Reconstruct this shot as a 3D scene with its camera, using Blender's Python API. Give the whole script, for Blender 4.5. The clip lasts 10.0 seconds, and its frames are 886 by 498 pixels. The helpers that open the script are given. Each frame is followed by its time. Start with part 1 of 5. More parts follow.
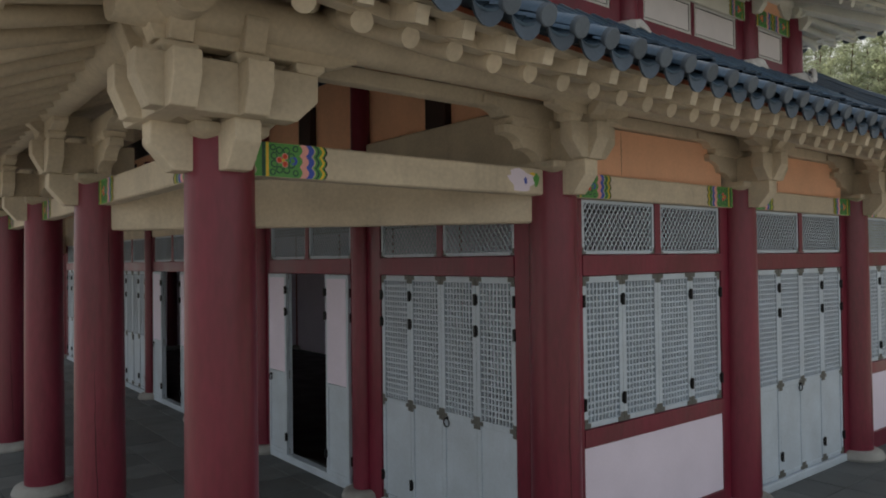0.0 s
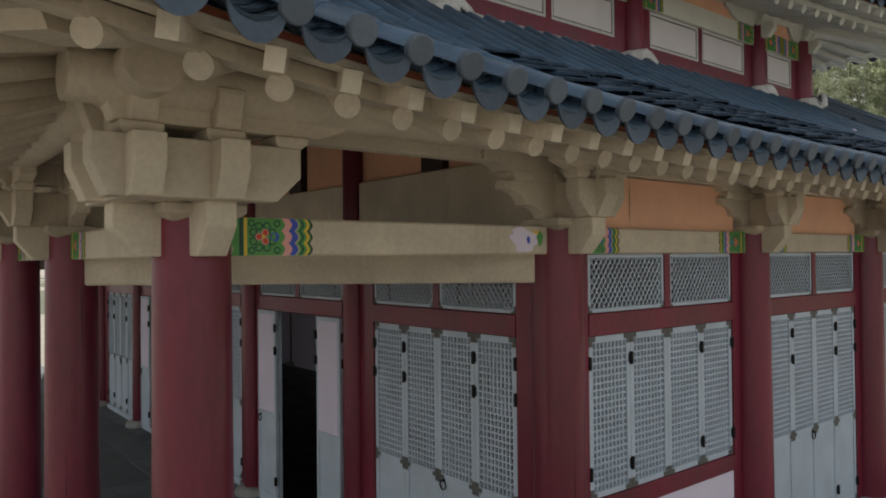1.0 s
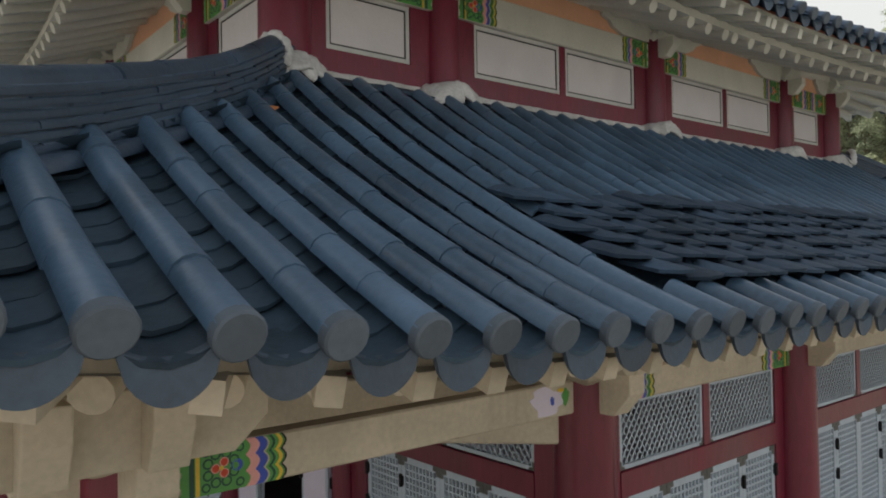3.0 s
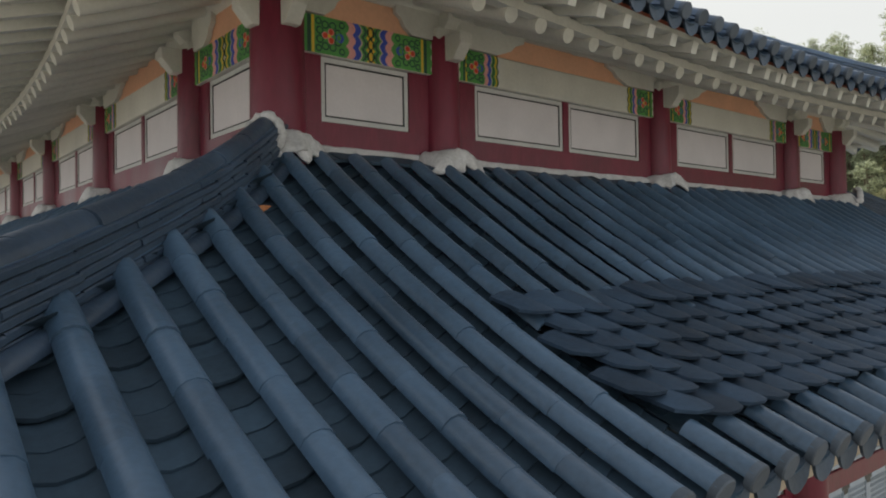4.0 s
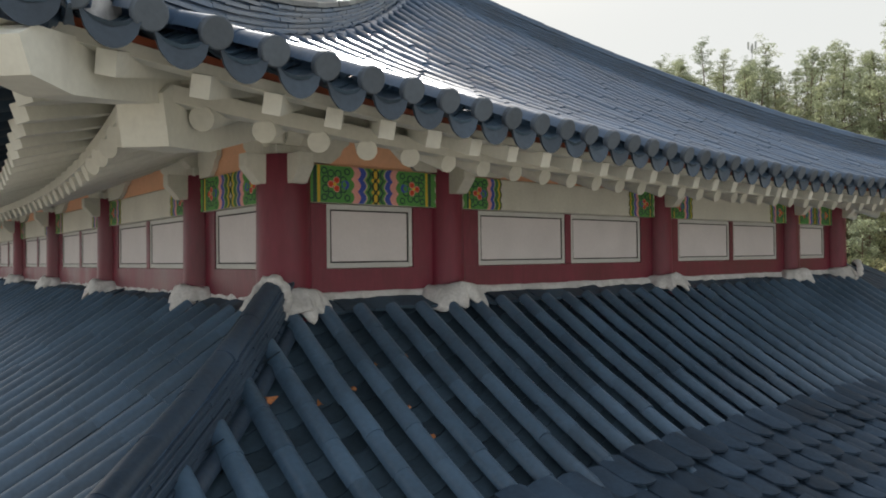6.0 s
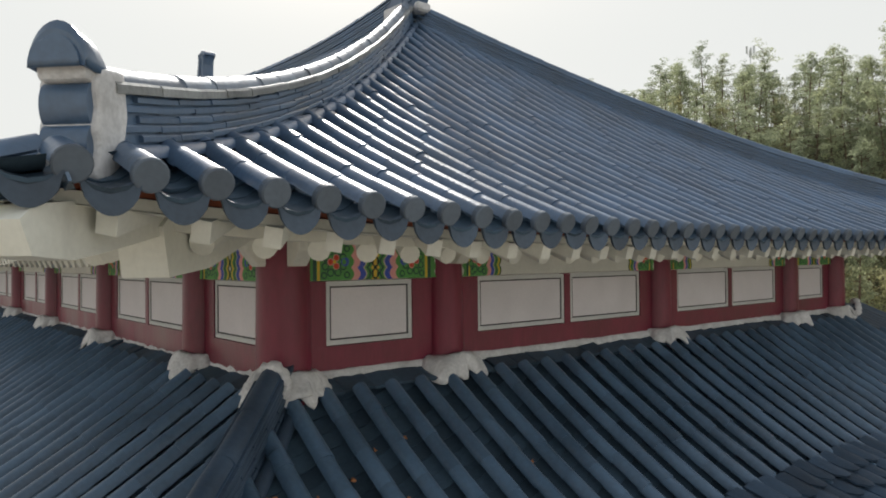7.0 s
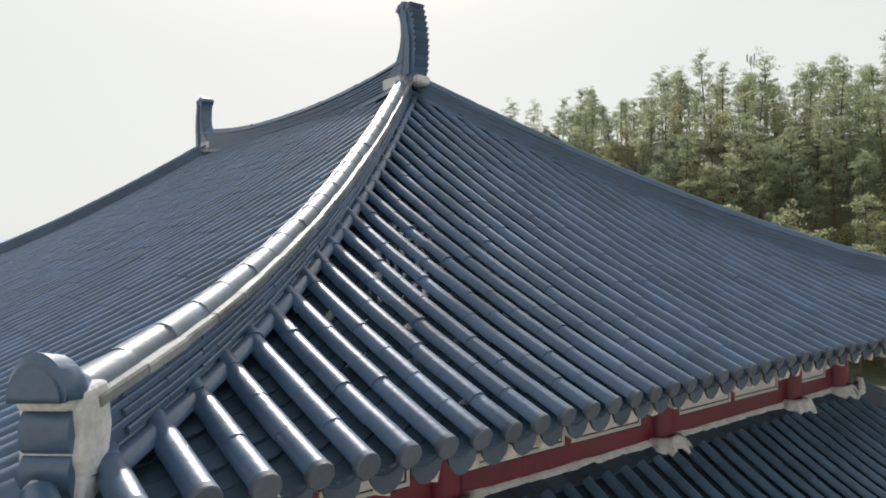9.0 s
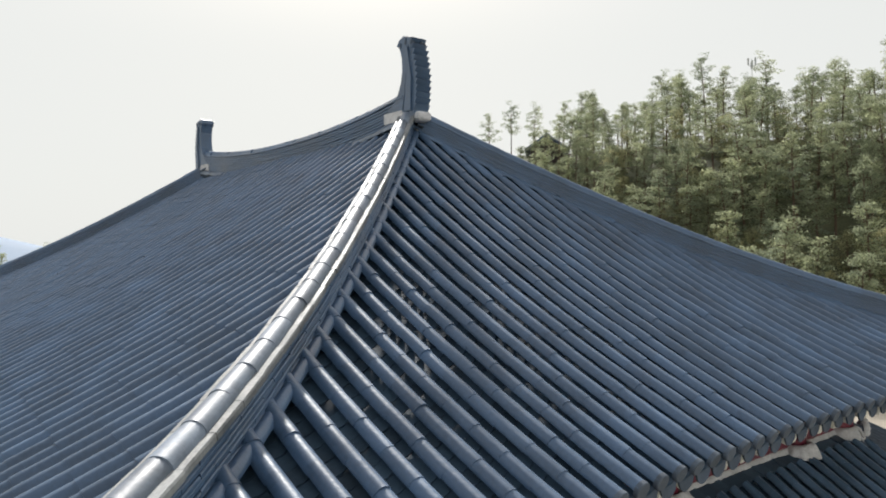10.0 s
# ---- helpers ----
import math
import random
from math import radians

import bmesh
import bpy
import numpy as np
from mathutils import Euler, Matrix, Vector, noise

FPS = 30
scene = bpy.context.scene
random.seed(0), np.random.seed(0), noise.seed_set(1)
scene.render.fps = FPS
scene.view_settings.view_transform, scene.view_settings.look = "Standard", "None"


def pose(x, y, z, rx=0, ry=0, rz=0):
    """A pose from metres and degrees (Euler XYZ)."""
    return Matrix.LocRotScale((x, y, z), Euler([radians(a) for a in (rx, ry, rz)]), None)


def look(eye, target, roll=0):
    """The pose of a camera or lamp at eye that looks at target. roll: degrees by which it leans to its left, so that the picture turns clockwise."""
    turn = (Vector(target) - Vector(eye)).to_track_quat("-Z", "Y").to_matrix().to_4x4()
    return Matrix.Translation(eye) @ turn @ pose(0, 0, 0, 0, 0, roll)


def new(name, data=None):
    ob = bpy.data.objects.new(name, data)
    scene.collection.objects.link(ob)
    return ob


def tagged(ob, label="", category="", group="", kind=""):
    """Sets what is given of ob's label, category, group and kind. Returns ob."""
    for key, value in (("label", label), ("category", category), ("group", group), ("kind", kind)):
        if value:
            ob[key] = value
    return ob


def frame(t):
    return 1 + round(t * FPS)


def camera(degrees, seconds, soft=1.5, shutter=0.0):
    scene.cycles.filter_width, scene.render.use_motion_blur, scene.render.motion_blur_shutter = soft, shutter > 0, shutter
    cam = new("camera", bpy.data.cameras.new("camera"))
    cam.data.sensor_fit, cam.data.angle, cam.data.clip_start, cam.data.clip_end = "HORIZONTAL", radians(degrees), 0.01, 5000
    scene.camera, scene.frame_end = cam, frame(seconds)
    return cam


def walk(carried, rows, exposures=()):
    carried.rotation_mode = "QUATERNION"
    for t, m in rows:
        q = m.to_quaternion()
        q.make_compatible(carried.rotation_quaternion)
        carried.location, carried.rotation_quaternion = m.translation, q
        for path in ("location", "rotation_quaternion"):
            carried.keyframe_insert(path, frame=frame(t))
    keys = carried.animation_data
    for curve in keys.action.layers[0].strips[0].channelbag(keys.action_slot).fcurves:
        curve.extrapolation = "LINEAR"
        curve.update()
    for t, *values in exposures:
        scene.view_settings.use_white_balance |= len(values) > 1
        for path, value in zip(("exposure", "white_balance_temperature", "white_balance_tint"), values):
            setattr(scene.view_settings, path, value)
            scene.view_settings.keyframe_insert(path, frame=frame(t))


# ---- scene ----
cam = camera(63.2, 10.0, 1.9)
PATH = [
    (0, (-1.74, -4.262, 2.818), (-0.494, -2.697, 2.848), -0.7),
    (0.5, (-1.611, -4.107, 3.068), (-0.363, -2.545, 3.095), -0.7),
    (1, (-1.475, -3.946, 3.326), (-0.223, -2.386, 3.352), -0.6),
    (1.5, (-1.33, -3.791, 3.562), (-0.078, -2.232, 3.59), -0.6),
    (2, (-1.177, -3.589, 3.814), (0.078, -2.033, 3.847), -0.7),
    (2.2, (-1.119, -3.51, 3.91), (0.14, -1.955, 3.944), -0.7),
    (3.3, (-0.886, -3.088, 4.538), (0.383, -1.543, 4.57), -1.0),
    (3.5, (-0.846, -3.047, 4.655), (0.424, -1.502, 4.687), -1.0),
    (4, (-0.827, -3.022, 4.949), (0.445, -1.479, 4.979), -0.9),
    (4.5, (-0.841, -3.023, 5.206), (0.431, -1.479, 5.235), -0.8),
    (5, (-0.854, -3.046, 5.495), (0.417, -1.502, 5.522), -0.7),
    (5.5, (-0.871, -3.061, 5.748), (0.4, -1.518, 5.773), -0.7),
    (7, (-0.888, -3.064, 6.568), (0.389, -1.524, 6.592), -0.6),
    (7.5, (-0.866, -3.062, 6.842), (0.411, -1.523, 6.866), -0.6),
    (8, (-0.834, -3.019, 7.128), (0.441, -1.479, 7.154), -0.6),
    (8.5, (-0.825, -3.006, 7.408), (0.451, -1.466, 7.434), -0.6),
    (9, (-0.813, -3.013, 7.692), (0.463, -1.473, 7.718), -0.6),
    (9.5, (-0.775, -2.973, 7.97), (0.502, -1.434, 7.995), -0.6),
    (10, (-0.769, -2.939, 8.261), (0.507, -1.398, 8.286), -0.5),
]
walk(cam, [(t, look(eye, target, roll)) for t, eye, target, roll in PATH],
     exposures=[(0.0, -0.05), (1.0, -0.04), (1.5, -0.05), (2.0, 0.1), (3.5, 0.1), (7.0, 0.1), (10.0, 0.1)])

# ---- world, sun, exposure ----
world = bpy.data.worlds.new("sky_world")
scene.world = world
world.use_nodes = True
wn = world.node_tree
bgn = wn.nodes["Background"]
skyn = wn.nodes.new("ShaderNodeTexSky")
skyn.sky_type = "NISHITA"
skyn.sun_disc = False
SUN_AZ = Vector((0.54, 0.84, 0)).normalized()
SUN_EL = radians(36)
skyn.sun_elevation = SUN_EL
skyn.sun_rotation = math.atan2(SUN_AZ.x, SUN_AZ.y)
skyn.air_density, skyn.dust_density, skyn.ozone_density = 1.0, 4.0, 1.0
haze = wn.nodes.new("ShaderNodeMix")
haze.data_type = "RGBA"
haze.inputs[7].default_value = (7.8, 7.95, 7.75, 1)
wco = wn.nodes.new("ShaderNodeTexCoord")
wsep = wn.nodes.new("ShaderNodeSeparateXYZ")
wn.links.new(wco.outputs["Generated"], wsep.inputs[0])
thick = wn.nodes.new("ShaderNodeMapRange")
thick.interpolation_type = "SMOOTHSTEP"
thick.inputs[1].default_value, thick.inputs[2].default_value = 0.25, 0.75
thick.inputs[3].default_value, thick.inputs[4].default_value = 0.965, 0.5
wn.links.new(wsep.outputs[2], thick.inputs[0])
wn.links.new(thick.outputs[0], haze.inputs[0])
wn.links.new(skyn.outputs[0], haze.inputs[6])
wn.links.new(haze.outputs[2], bgn.inputs[0])
bgn.inputs[1].default_value = 0.1
sun = new("sun", bpy.data.lights.new("sun", "SUN"))
sun.data.energy, sun.data.angle, sun.data.color = 5.0, radians(2), (1.0, 0.965, 0.92)
sdir = SUN_AZ * math.cos(SUN_EL) + Vector((0, 0, math.sin(SUN_EL)))
sun.matrix_world = look(tuple(sdir * 60), (0, 0, 0))


# ---- materials ----
def mat(name, col, rough=0.7, var=0.25, scale=3.0, grain=40.0, bump=0.15, island=0.0, metal=0.0, tint=None, stretch=(1, 1, 1), stain=0.0, spec=0.5):
    """A weathered surface: colour that drifts at two scales, fine relief, uneven gloss."""
    m = bpy.data.materials.new(name)
    m.use_nodes = True
    nt = m.node_tree
    N, L = nt.nodes, nt.links
    b = N["Principled BSDF"]
    tc = N.new("ShaderNodeTexCoord")
    geo = N.new("ShaderNodeNewGeometry")
    mp = N.new("ShaderNodeMapping")
    mp.inputs["Scale"].default_value = stretch
    L.new(geo.outputs["Position"], mp.inputs[0])
    n1 = N.new("ShaderNodeTexNoise")
    n1.inputs["Scale"].default_value, n1.inputs["Detail"].default_value = scale, 5
    L.new(mp.outputs[0], n1.inputs["Vector"])
    n2 = N.new("ShaderNodeTexNoise")
    n2.inputs["Scale"].default_value, n2.inputs["Detail"].default_value = grain, 4
    L.new(mp.outputs[0], n2.inputs["Vector"])
    add = N.new("ShaderNodeMath")
    add.operation = "MULTIPLY_ADD"
    L.new(n2.outputs[0], add.inputs[0])
    add.inputs[1].default_value = 0.45
    L.new(n1.outputs[0], add.inputs[2])
    ramp = N.new("ShaderNodeValToRGB")
    e = ramp.color_ramp.elements
    t2 = tint or col
    e[0].position, e[1].position = 0.45, 1.0
    e[0].color = (*[c * (1 - var) for c in col], 1)
    e[1].color = (*[min(1, c * (1 + var)) for c in t2], 1)
    L.new(add.outputs[0], ramp.inputs[0])
    out = ramp.outputs[0]
    if island:
        oi = N.new("ShaderNodeObjectInfo")
        ad = N.new("ShaderNodeMath")
        ad.operation = "ADD"
        L.new(oi.outputs["Random"], ad.inputs[0])
        L.new(geo.outputs["Random Per Island"], ad.inputs[1])
        fr = N.new("ShaderNodeMath")
        fr.operation = "FRACT"
        L.new(ad.outputs[0], fr.inputs[0])
        mr = N.new("ShaderNodeMapRange")
        mr.inputs[3].default_value, mr.inputs[4].default_value = 1 - island, 1 + island
        L.new(fr.outputs[0], mr.inputs[0])
        hs = N.new("ShaderNodeHueSaturation")
        L.new(out, hs.inputs["Color"])
        L.new(mr.outputs[0], hs.inputs["Value"])
        out = hs.outputs[0]
    if stain:
        n3 = N.new("ShaderNodeTexNoise")
        n3.inputs["Scale"].default_value, n3.inputs["Detail"].default_value = scale * 0.7, 8
        n3.inputs["Roughness"].default_value = 0.7
        mp3 = N.new("ShaderNodeMapping")
        mp3.inputs["Scale"].default_value = (2.2, 2.2, 0.5)
        mp3.inputs["Location"].default_value = (3.1, 7.7, 1.3)
        L.new(geo.outputs["Position"], mp3.inputs[0])
        L.new(mp3.outputs[0], n3.inputs["Vector"])
        r3 = N.new("ShaderNodeMapRange")
        r3.inputs[1].default_value, r3.inputs[2].default_value = 0.55, 0.75
        r3.inputs[4].default_value = stain
        L.new(n3.outputs[0], r3.inputs[0])
        mx = N.new("ShaderNodeMix")
        mx.data_type = "RGBA"
        L.new(r3.outputs[0], mx.inputs[0])
        L.new(out, mx.inputs[6])
        mx.inputs[7].default_value = (*[c * 0.45 for c in col], 1)
        out = mx.outputs[2]
    L.new(out, b.inputs["Base Color"])
    rr = N.new("ShaderNodeMapRange")
    rr.inputs[1].default_value, rr.inputs[2].default_value = 0.3, 0.7
    rr.inputs[3].default_value, rr.inputs[4].default_value = max(0.05, rough - 0.1), min(1, rough + 0.12)
    L.new(n1.outputs[0], rr.inputs[0])
    L.new(rr.outputs[0], b.inputs["Roughness"])
    b.inputs["Metallic"].default_value = metal
    b.inputs["Specular IOR Level"].default_value = spec
    if bump:
        bp = N.new("ShaderNodeBump")
        bp.inputs["Strength"].default_value, bp.inputs["Distance"].default_value = bump, 0.01
        L.new(n2.outputs[0], bp.inputs["Height"])
        L.new(bp.outputs[0], b.inputs["Normal"])
    return m


TILE = mat("roof_tile", (0.063, 0.114, 0.194), 0.38, 0.32, 1.7, 30, 0.2, island=0.13, stain=0.3, spec=0.85)
# duller clay, darkened further to paint in the shade between cover rows
TILE_PAN = mat("shaded_trough_tile", (0.043, 0.074, 0.108), 0.62, 0.35, 2.5, 30, 0.25, island=0.3, stain=0.35, spec=0.3)
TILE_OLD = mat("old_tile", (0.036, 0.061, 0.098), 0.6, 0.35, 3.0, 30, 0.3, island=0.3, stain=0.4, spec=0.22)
# lime-greyed clay, made paler to hold the glare on the cap tiles
TILE_CAP = mat("limed_glare_tile", (0.15, 0.185, 0.235), 0.5, 0.35, 4.0, 30, 0.2, island=0.25, stain=0.3, spec=0.8)
TILE_RIDGE = mat("ridge_tile", (0.038, 0.064, 0.104), 0.42, 0.3, 2.5, 30, 0.25, island=0.1, stain=0.3, spec=0.6)
TILE_LOW = mat("weathered_roof_tile", (0.067, 0.120, 0.190), 0.38, 0.32, 1.7, 30, 0.25, island=0.14, stain=0.35, spec=0.68)
TILE_END = mat("tile_end", (0.092, 0.116, 0.148), 0.7, 0.2, 4, 40, 0.2, island=0.2)
BATTEN = mat("red_batten_paint", (0.30, 0.085, 0.045), 0.8, 0.3, 4, 40, 0.2)
TILE_LIP = mat("drip_tile", (0.054, 0.078, 0.112), 0.6, 0.3, 4, 40, 0.25, island=0.25, stain=0.4)
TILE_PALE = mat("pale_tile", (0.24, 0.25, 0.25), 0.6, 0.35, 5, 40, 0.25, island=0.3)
CREAM = mat("cream_paint", (0.54, 0.475, 0.37), 0.75, 0.22, 2.0, 35, 0.2, stain=0.4, island=0.08)
CREAM_UP = mat("pale_cream_paint", (0.665, 0.67, 0.61), 0.75, 0.12, 2.0, 35, 0.12, stain=0.2, island=0.06)
REDW = mat("red_paint", (0.155, 0.0135, 0.034), 0.38, 0.34, 2.0, 30, 0.15, stain=0.42, stretch=(1, 1, 0.25))
ORANGE = mat("orange_plaster", (0.80, 0.46, 0.30), 0.85, 0.12, 2.0, 30, 0.1)
WHITE = mat("white_plaster", (0.72, 0.66, 0.79), 0.85, 0.06, 2.0, 40, 0.08)
PANEL = mat("white_panel", (0.665, 0.635, 0.65), 0.6, 0.08, 3.0, 40, 0.05, stain=0.08)
# grey cloth, its colour sunk near black for the unlit hall
SCREEN = mat("shaded_screen_cloth", (0.022, 0.026, 0.034), 0.7, 0.2, 4, 40, 0.05)
BORDER = mat("panel_border_paint", (0.56, 0.57, 0.56), 0.6, 0.1, 3, 40, 0.05, stain=0.1)
DOORW = mat("pale_door_paint", (0.475, 0.55, 0.635), 0.6, 0.12, 2.5, 30, 0.1, stain=0.15)
PAPER = mat("door_paper", (0.26, 0.30, 0.345), 0.8, 0.15, 4.0, 60, 0.05)
IRON = mat("black_iron", (0.012, 0.012, 0.014), 0.5, 0.2, 8, 60, 0.1, metal=0.6)
FITTING = mat("grey_fitting", (0.10, 0.10, 0.095), 0.6, 0.2, 8, 60, 0.1)
STONE = mat("granite", (0.30, 0.30, 0.29), 0.85, 0.3, 4, 120, 0.3, island=0.15, stain=0.3)
FLOOR = mat("floor_stone", (0.115, 0.127, 0.132), 0.8, 0.3, 2, 90, 0.25, island=0.2, stain=0.3)
MORTAR = mat("lime_mortar", (0.60, 0.60, 0.605), 0.9, 0.3, 5, 40, 0.6, stain=0.2)
MUD = mat("roof_earth", (0.10, 0.085, 0.07), 0.95, 0.3, 3, 30, 0.3)
# dark red wood; near-black so the hall's shade is in the colour
DARKW = mat("dark_shaded_wood", (0.02, 0.008, 0.008), 0.5, 0.3, 2, 30, 0.1)
GREEN = mat("green_pigment", (0.095, 0.31, 0.075), 0.6, 0.15, 6, 60, 0.05)
YELLOW = mat("yellow_pigment", (0.72, 0.50, 0.05), 0.6, 0.12, 6, 60, 0.05)
RED = mat("red_pigment", (0.60, 0.07, 0.03), 0.6, 0.12, 6, 60, 0.05)
BLUE = mat("blue_pigment", (0.05, 0.09, 0.45), 0.6, 0.12, 6, 60, 0.05)
PINK = mat("pink_pigment", (0.74, 0.36, 0.33), 0.6, 0.12, 6, 60, 0.05)
DKGREEN = mat("dark_green_pigment", (0.02, 0.075, 0.05), 0.6, 0.12, 6, 60, 0.05)
BLACK = mat("black_pigment", (0.012, 0.013, 0.014), 0.6, 0.12, 6, 60, 0.05)
GROUND = mat("sandy_ground", (0.36, 0.32, 0.26), 0.95, 0.2, 0.6, 25, 0.4)
FOREST = mat("forest_floor", (0.07, 0.09, 0.045), 0.95, 0.4, 0.15, 3, 0.4, tint=(0.11, 0.11, 0.06))
# both foliage greens are lifted and greyed to carry distance haze
LEAF = mat("hazed_pine_needles", (0.25, 0.31, 0.22), 0.7, 0.35, 0.25, 4, 0.0, island=0.35, tint=(0.35, 0.37, 0.22))
LEAF2 = mat("hazed_young_leaves", (0.28, 0.30, 0.17), 0.7, 0.35, 0.25, 4, 0.0, island=0.35, tint=(0.38, 0.36, 0.19))
BARK = mat("pine_bark", (0.12, 0.08, 0.055), 0.9, 0.3, 3, 30, 0.4)
# aerial haze is painted into this pale blue base colour
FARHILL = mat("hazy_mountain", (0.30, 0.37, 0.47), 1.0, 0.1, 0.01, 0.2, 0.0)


for m in (LEAF, LEAF2):
    # thin leaves let light through
    nt = m.node_tree
    tl = nt.nodes.new("ShaderNodeBsdfTranslucent")
    ms = nt.nodes.new("ShaderNodeMixShader")
    ms.inputs[0].default_value = 0.62
    pb = nt.nodes["Principled BSDF"]
    src = pb.inputs["Base Color"].links[0].from_socket
    nt.links.new(src, tl.inputs[0])
    nt.links.new(pb.outputs[0], ms.inputs[1])
    nt.links.new(tl.outputs[0], ms.inputs[2])
    nt.links.new(ms.outputs[0], nt.nodes["Material Output"].inputs[0])


# ---- mesh helpers ----
class MB:
    """Gathers vertices and faces for one mesh."""

    def __init__(self):
        self.v, self.f, self.m, self.n = [], [], [], 0

    def add(self, verts, faces, mi=0):
        self.v.append(np.asarray(verts, float).reshape(-1, 3))
        k = self.n
        self.f.extend([tuple(i + k for i in q) for q in faces])
        self.m.extend([mi] * len(faces))
        self.n += len(self.v[-1])
        return self

    def box(self, lo, hi, mi=0, bev=0.0):
        (a, b, c), (d, e, f) = lo, hi
        if not bev:
            vs = [(a, b, c), (d, b, c), (d, e, c), (a, e, c), (a, b, f), (d, b, f), (d, e, f), (a, e, f)]
            return self.add(vs, [(3, 2, 1, 0), (4, 5, 6, 7), (0, 1, 5, 4), (1, 2, 6, 5), (2, 3, 7, 6), (3, 0, 4, 7)], mi)
        g = bev
        o = [(a, b), (d, b), (d, e), (a, e)]
        i = [(a + g, b + g), (d - g, b + g), (d - g, e - g), (a + g, e - g)]
        vs = [(x, y, c) for x, y in i] + [(x, y, c + g) for x, y in o] + [(x, y, f - g) for x, y in o] + [(x, y, f) for x, y in i]
        fs = [(3, 2, 1, 0), (12, 13, 14, 15)]
        for r in range(3):
            for k in range(4):
                fs.append((4 * r + k, 4 * r + (k + 1) % 4, 4 * r + 4 + (k + 1) % 4, 4 * r + 4 + k))
        return self.add(vs, fs, mi)

    def prism(self, poly, a, b, to, mi=0):
        """A flat outline (p, q) drawn out from a to b; to(p, q, r) gives the place."""
        n = len(poly)
        vs = [to(p, q, a) for p, q in poly] + [to(p, q, b) for p, q in poly]
        fs = [tuple(range(n)), tuple(range(2 * n - 1, n - 1, -1))] + [(i, i + n, (i + 1) % n + n, (i + 1) % n) for i in range(n)]
        return self.add(vs, fs, mi)

    def tube(self, p, q, r0, r1=None, n=12, mi=0, caps=True):
        r1 = r0 if r1 is None else r1
        p, q = Vector(p), Vector(q)
        d = (q - p).normalized()
        up = Vector((0, 0, 1)) if abs(d.z) < 0.95 else Vector((1, 0, 0))
        s = d.cross(up).normalized()
        t = s.cross(d)
        vs = []
        for c, r in ((p, r0), (q, r1)):
            for k in range(n):
                a = 2 * math.pi * k / n
                vs.append(tuple(c + r * (math.cos(a) * s + math.sin(a) * t)))
        fs = [(k, (k + 1) % n, (k + 1) % n + n, k + n) for k in range(n)]
        if caps:
            fs += [tuple(range(n - 1, -1, -1)), tuple(range(n, 2 * n))]
        return self.add(vs, fs, mi)

    def lathe(self, rings, n=20, at=(0, 0), mi=0):
        vs, fs = [], []
        for r, z in rings:
            for k in range(n):
                a = 2 * math.pi * k / n
                vs.append((at[0] + r * math.cos(a), at[1] + r * math.sin(a), z))
        for i in range(len(rings) - 1):
            for k in range(n):
                fs.append((i * n + k, i * n + (k + 1) % n, (i + 1) * n + (k + 1) % n, (i + 1) * n + k))
        fs += [tuple(range(n - 1, -1, -1)), tuple(range((len(rings) - 1) * n, len(rings) * n))]
        return self.add(vs, fs, mi)

    def mesh(self, name, mats, smooth=False):
        me = bpy.data.meshes.new(name)
        me.from_pydata(np.concatenate(self.v).tolist() if self.v else [], [], self.f)
        for m in mats if isinstance(mats, (list, tuple)) else [mats]:
            me.materials.append(m)
        me.polygons.foreach_set("material_index", self.m)
        if smooth:
            me.polygons.foreach_set("use_smooth", [True] * len(me.polygons))
            me.set_sharp_from_angle(angle=radians(40))
        me.update()
        return me


def obj(name, mb, mats, parent=None, label="", smooth=False):
    me = mb if isinstance(mb, bpy.types.Mesh) else mb.mesh(name, mats, smooth)
    ob = new(name, me)
    if parent:
        ob.parent = parent
    return tagged(ob, label)


def thing(name, label, category, at=(0, 0, 0), group="", kind=""):
    ob = new(name)
    ob.empty_display_size = 0.1
    ob.matrix_world = Matrix.Translation(at)
    return tagged(ob, label, category, group, kind)


# ---- plan ----
CX, CY = 5.86, 9.72                      # middle of the hall
W, D = 2 * CX, 2 * CY
XC = [-0.075, 2.87, 5.86, 8.85, 11.77]    # lower columns across the end
YC = [0.0, 2.95, 5.66, 8.37, 11.07, 13.78, 16.49, 19.44]
UX = [1.435, 2.87, 5.86, 8.85, 10.285]     # upper columns
UY = [1.45, 2.95, 5.66, 8.37, 11.07, 13.78, 16.49, 17.99]
FLOOR_Z = 0.06


class Roof:
    """One storey's roof: the surface as height over (u along the eave, v inwards)."""

    def __init__(self, out, v0, dv, z0, dz, power, za, a, b, vt, pitch, phase, fall=None):
        self.fall = fall
        self.out, self.v0, self.dv, self.z0, self.dz, self.power = out, v0, dv, z0, dz, power
        self.za, self.a, self.b, self.vt, self.pitch, self.phase = za, a, b, vt, pitch, phase

    def t(self, u):
        return np.clip((CX - u) / (CX + self.out), 0, 1)

    def ve(self, u):
        return self.v0 - self.dv * self.t(u) ** 1.7

    def ze(self, u):
        return self.z0 + self.dz * self.t(u) ** self.power

    def zm(self, v):
        return self.za + self.a * (v - self.v0) + self.b * np.maximum(v - self.v0, -1) ** 2

    def z(self, u, v):
        ve = self.ve(u)
        lift = self.ze(u) - self.zm(ve)
        f = np.clip((v - ve) / (self.vt - ve), 0, 1)
        keep = (1 - f) ** 2
        if self.fall is not None:
            # near the hip the lift carries on up the slope
            w = np.clip((1.3 - u) / 1.2, 0, 1)
            keep = w * (1 - f ** self.fall) + (1 - w) * keep
        return self.zm(v) + lift * keep

    def top(self, u):
        return np.minimum(self.vt, u)


LOW = Roof(1.74, -1.54, 0.18, 4.02, 0.361, 4.4, 4.02, 0.445, 0.043, 1.30, 0.275, 0.523, 2.5)
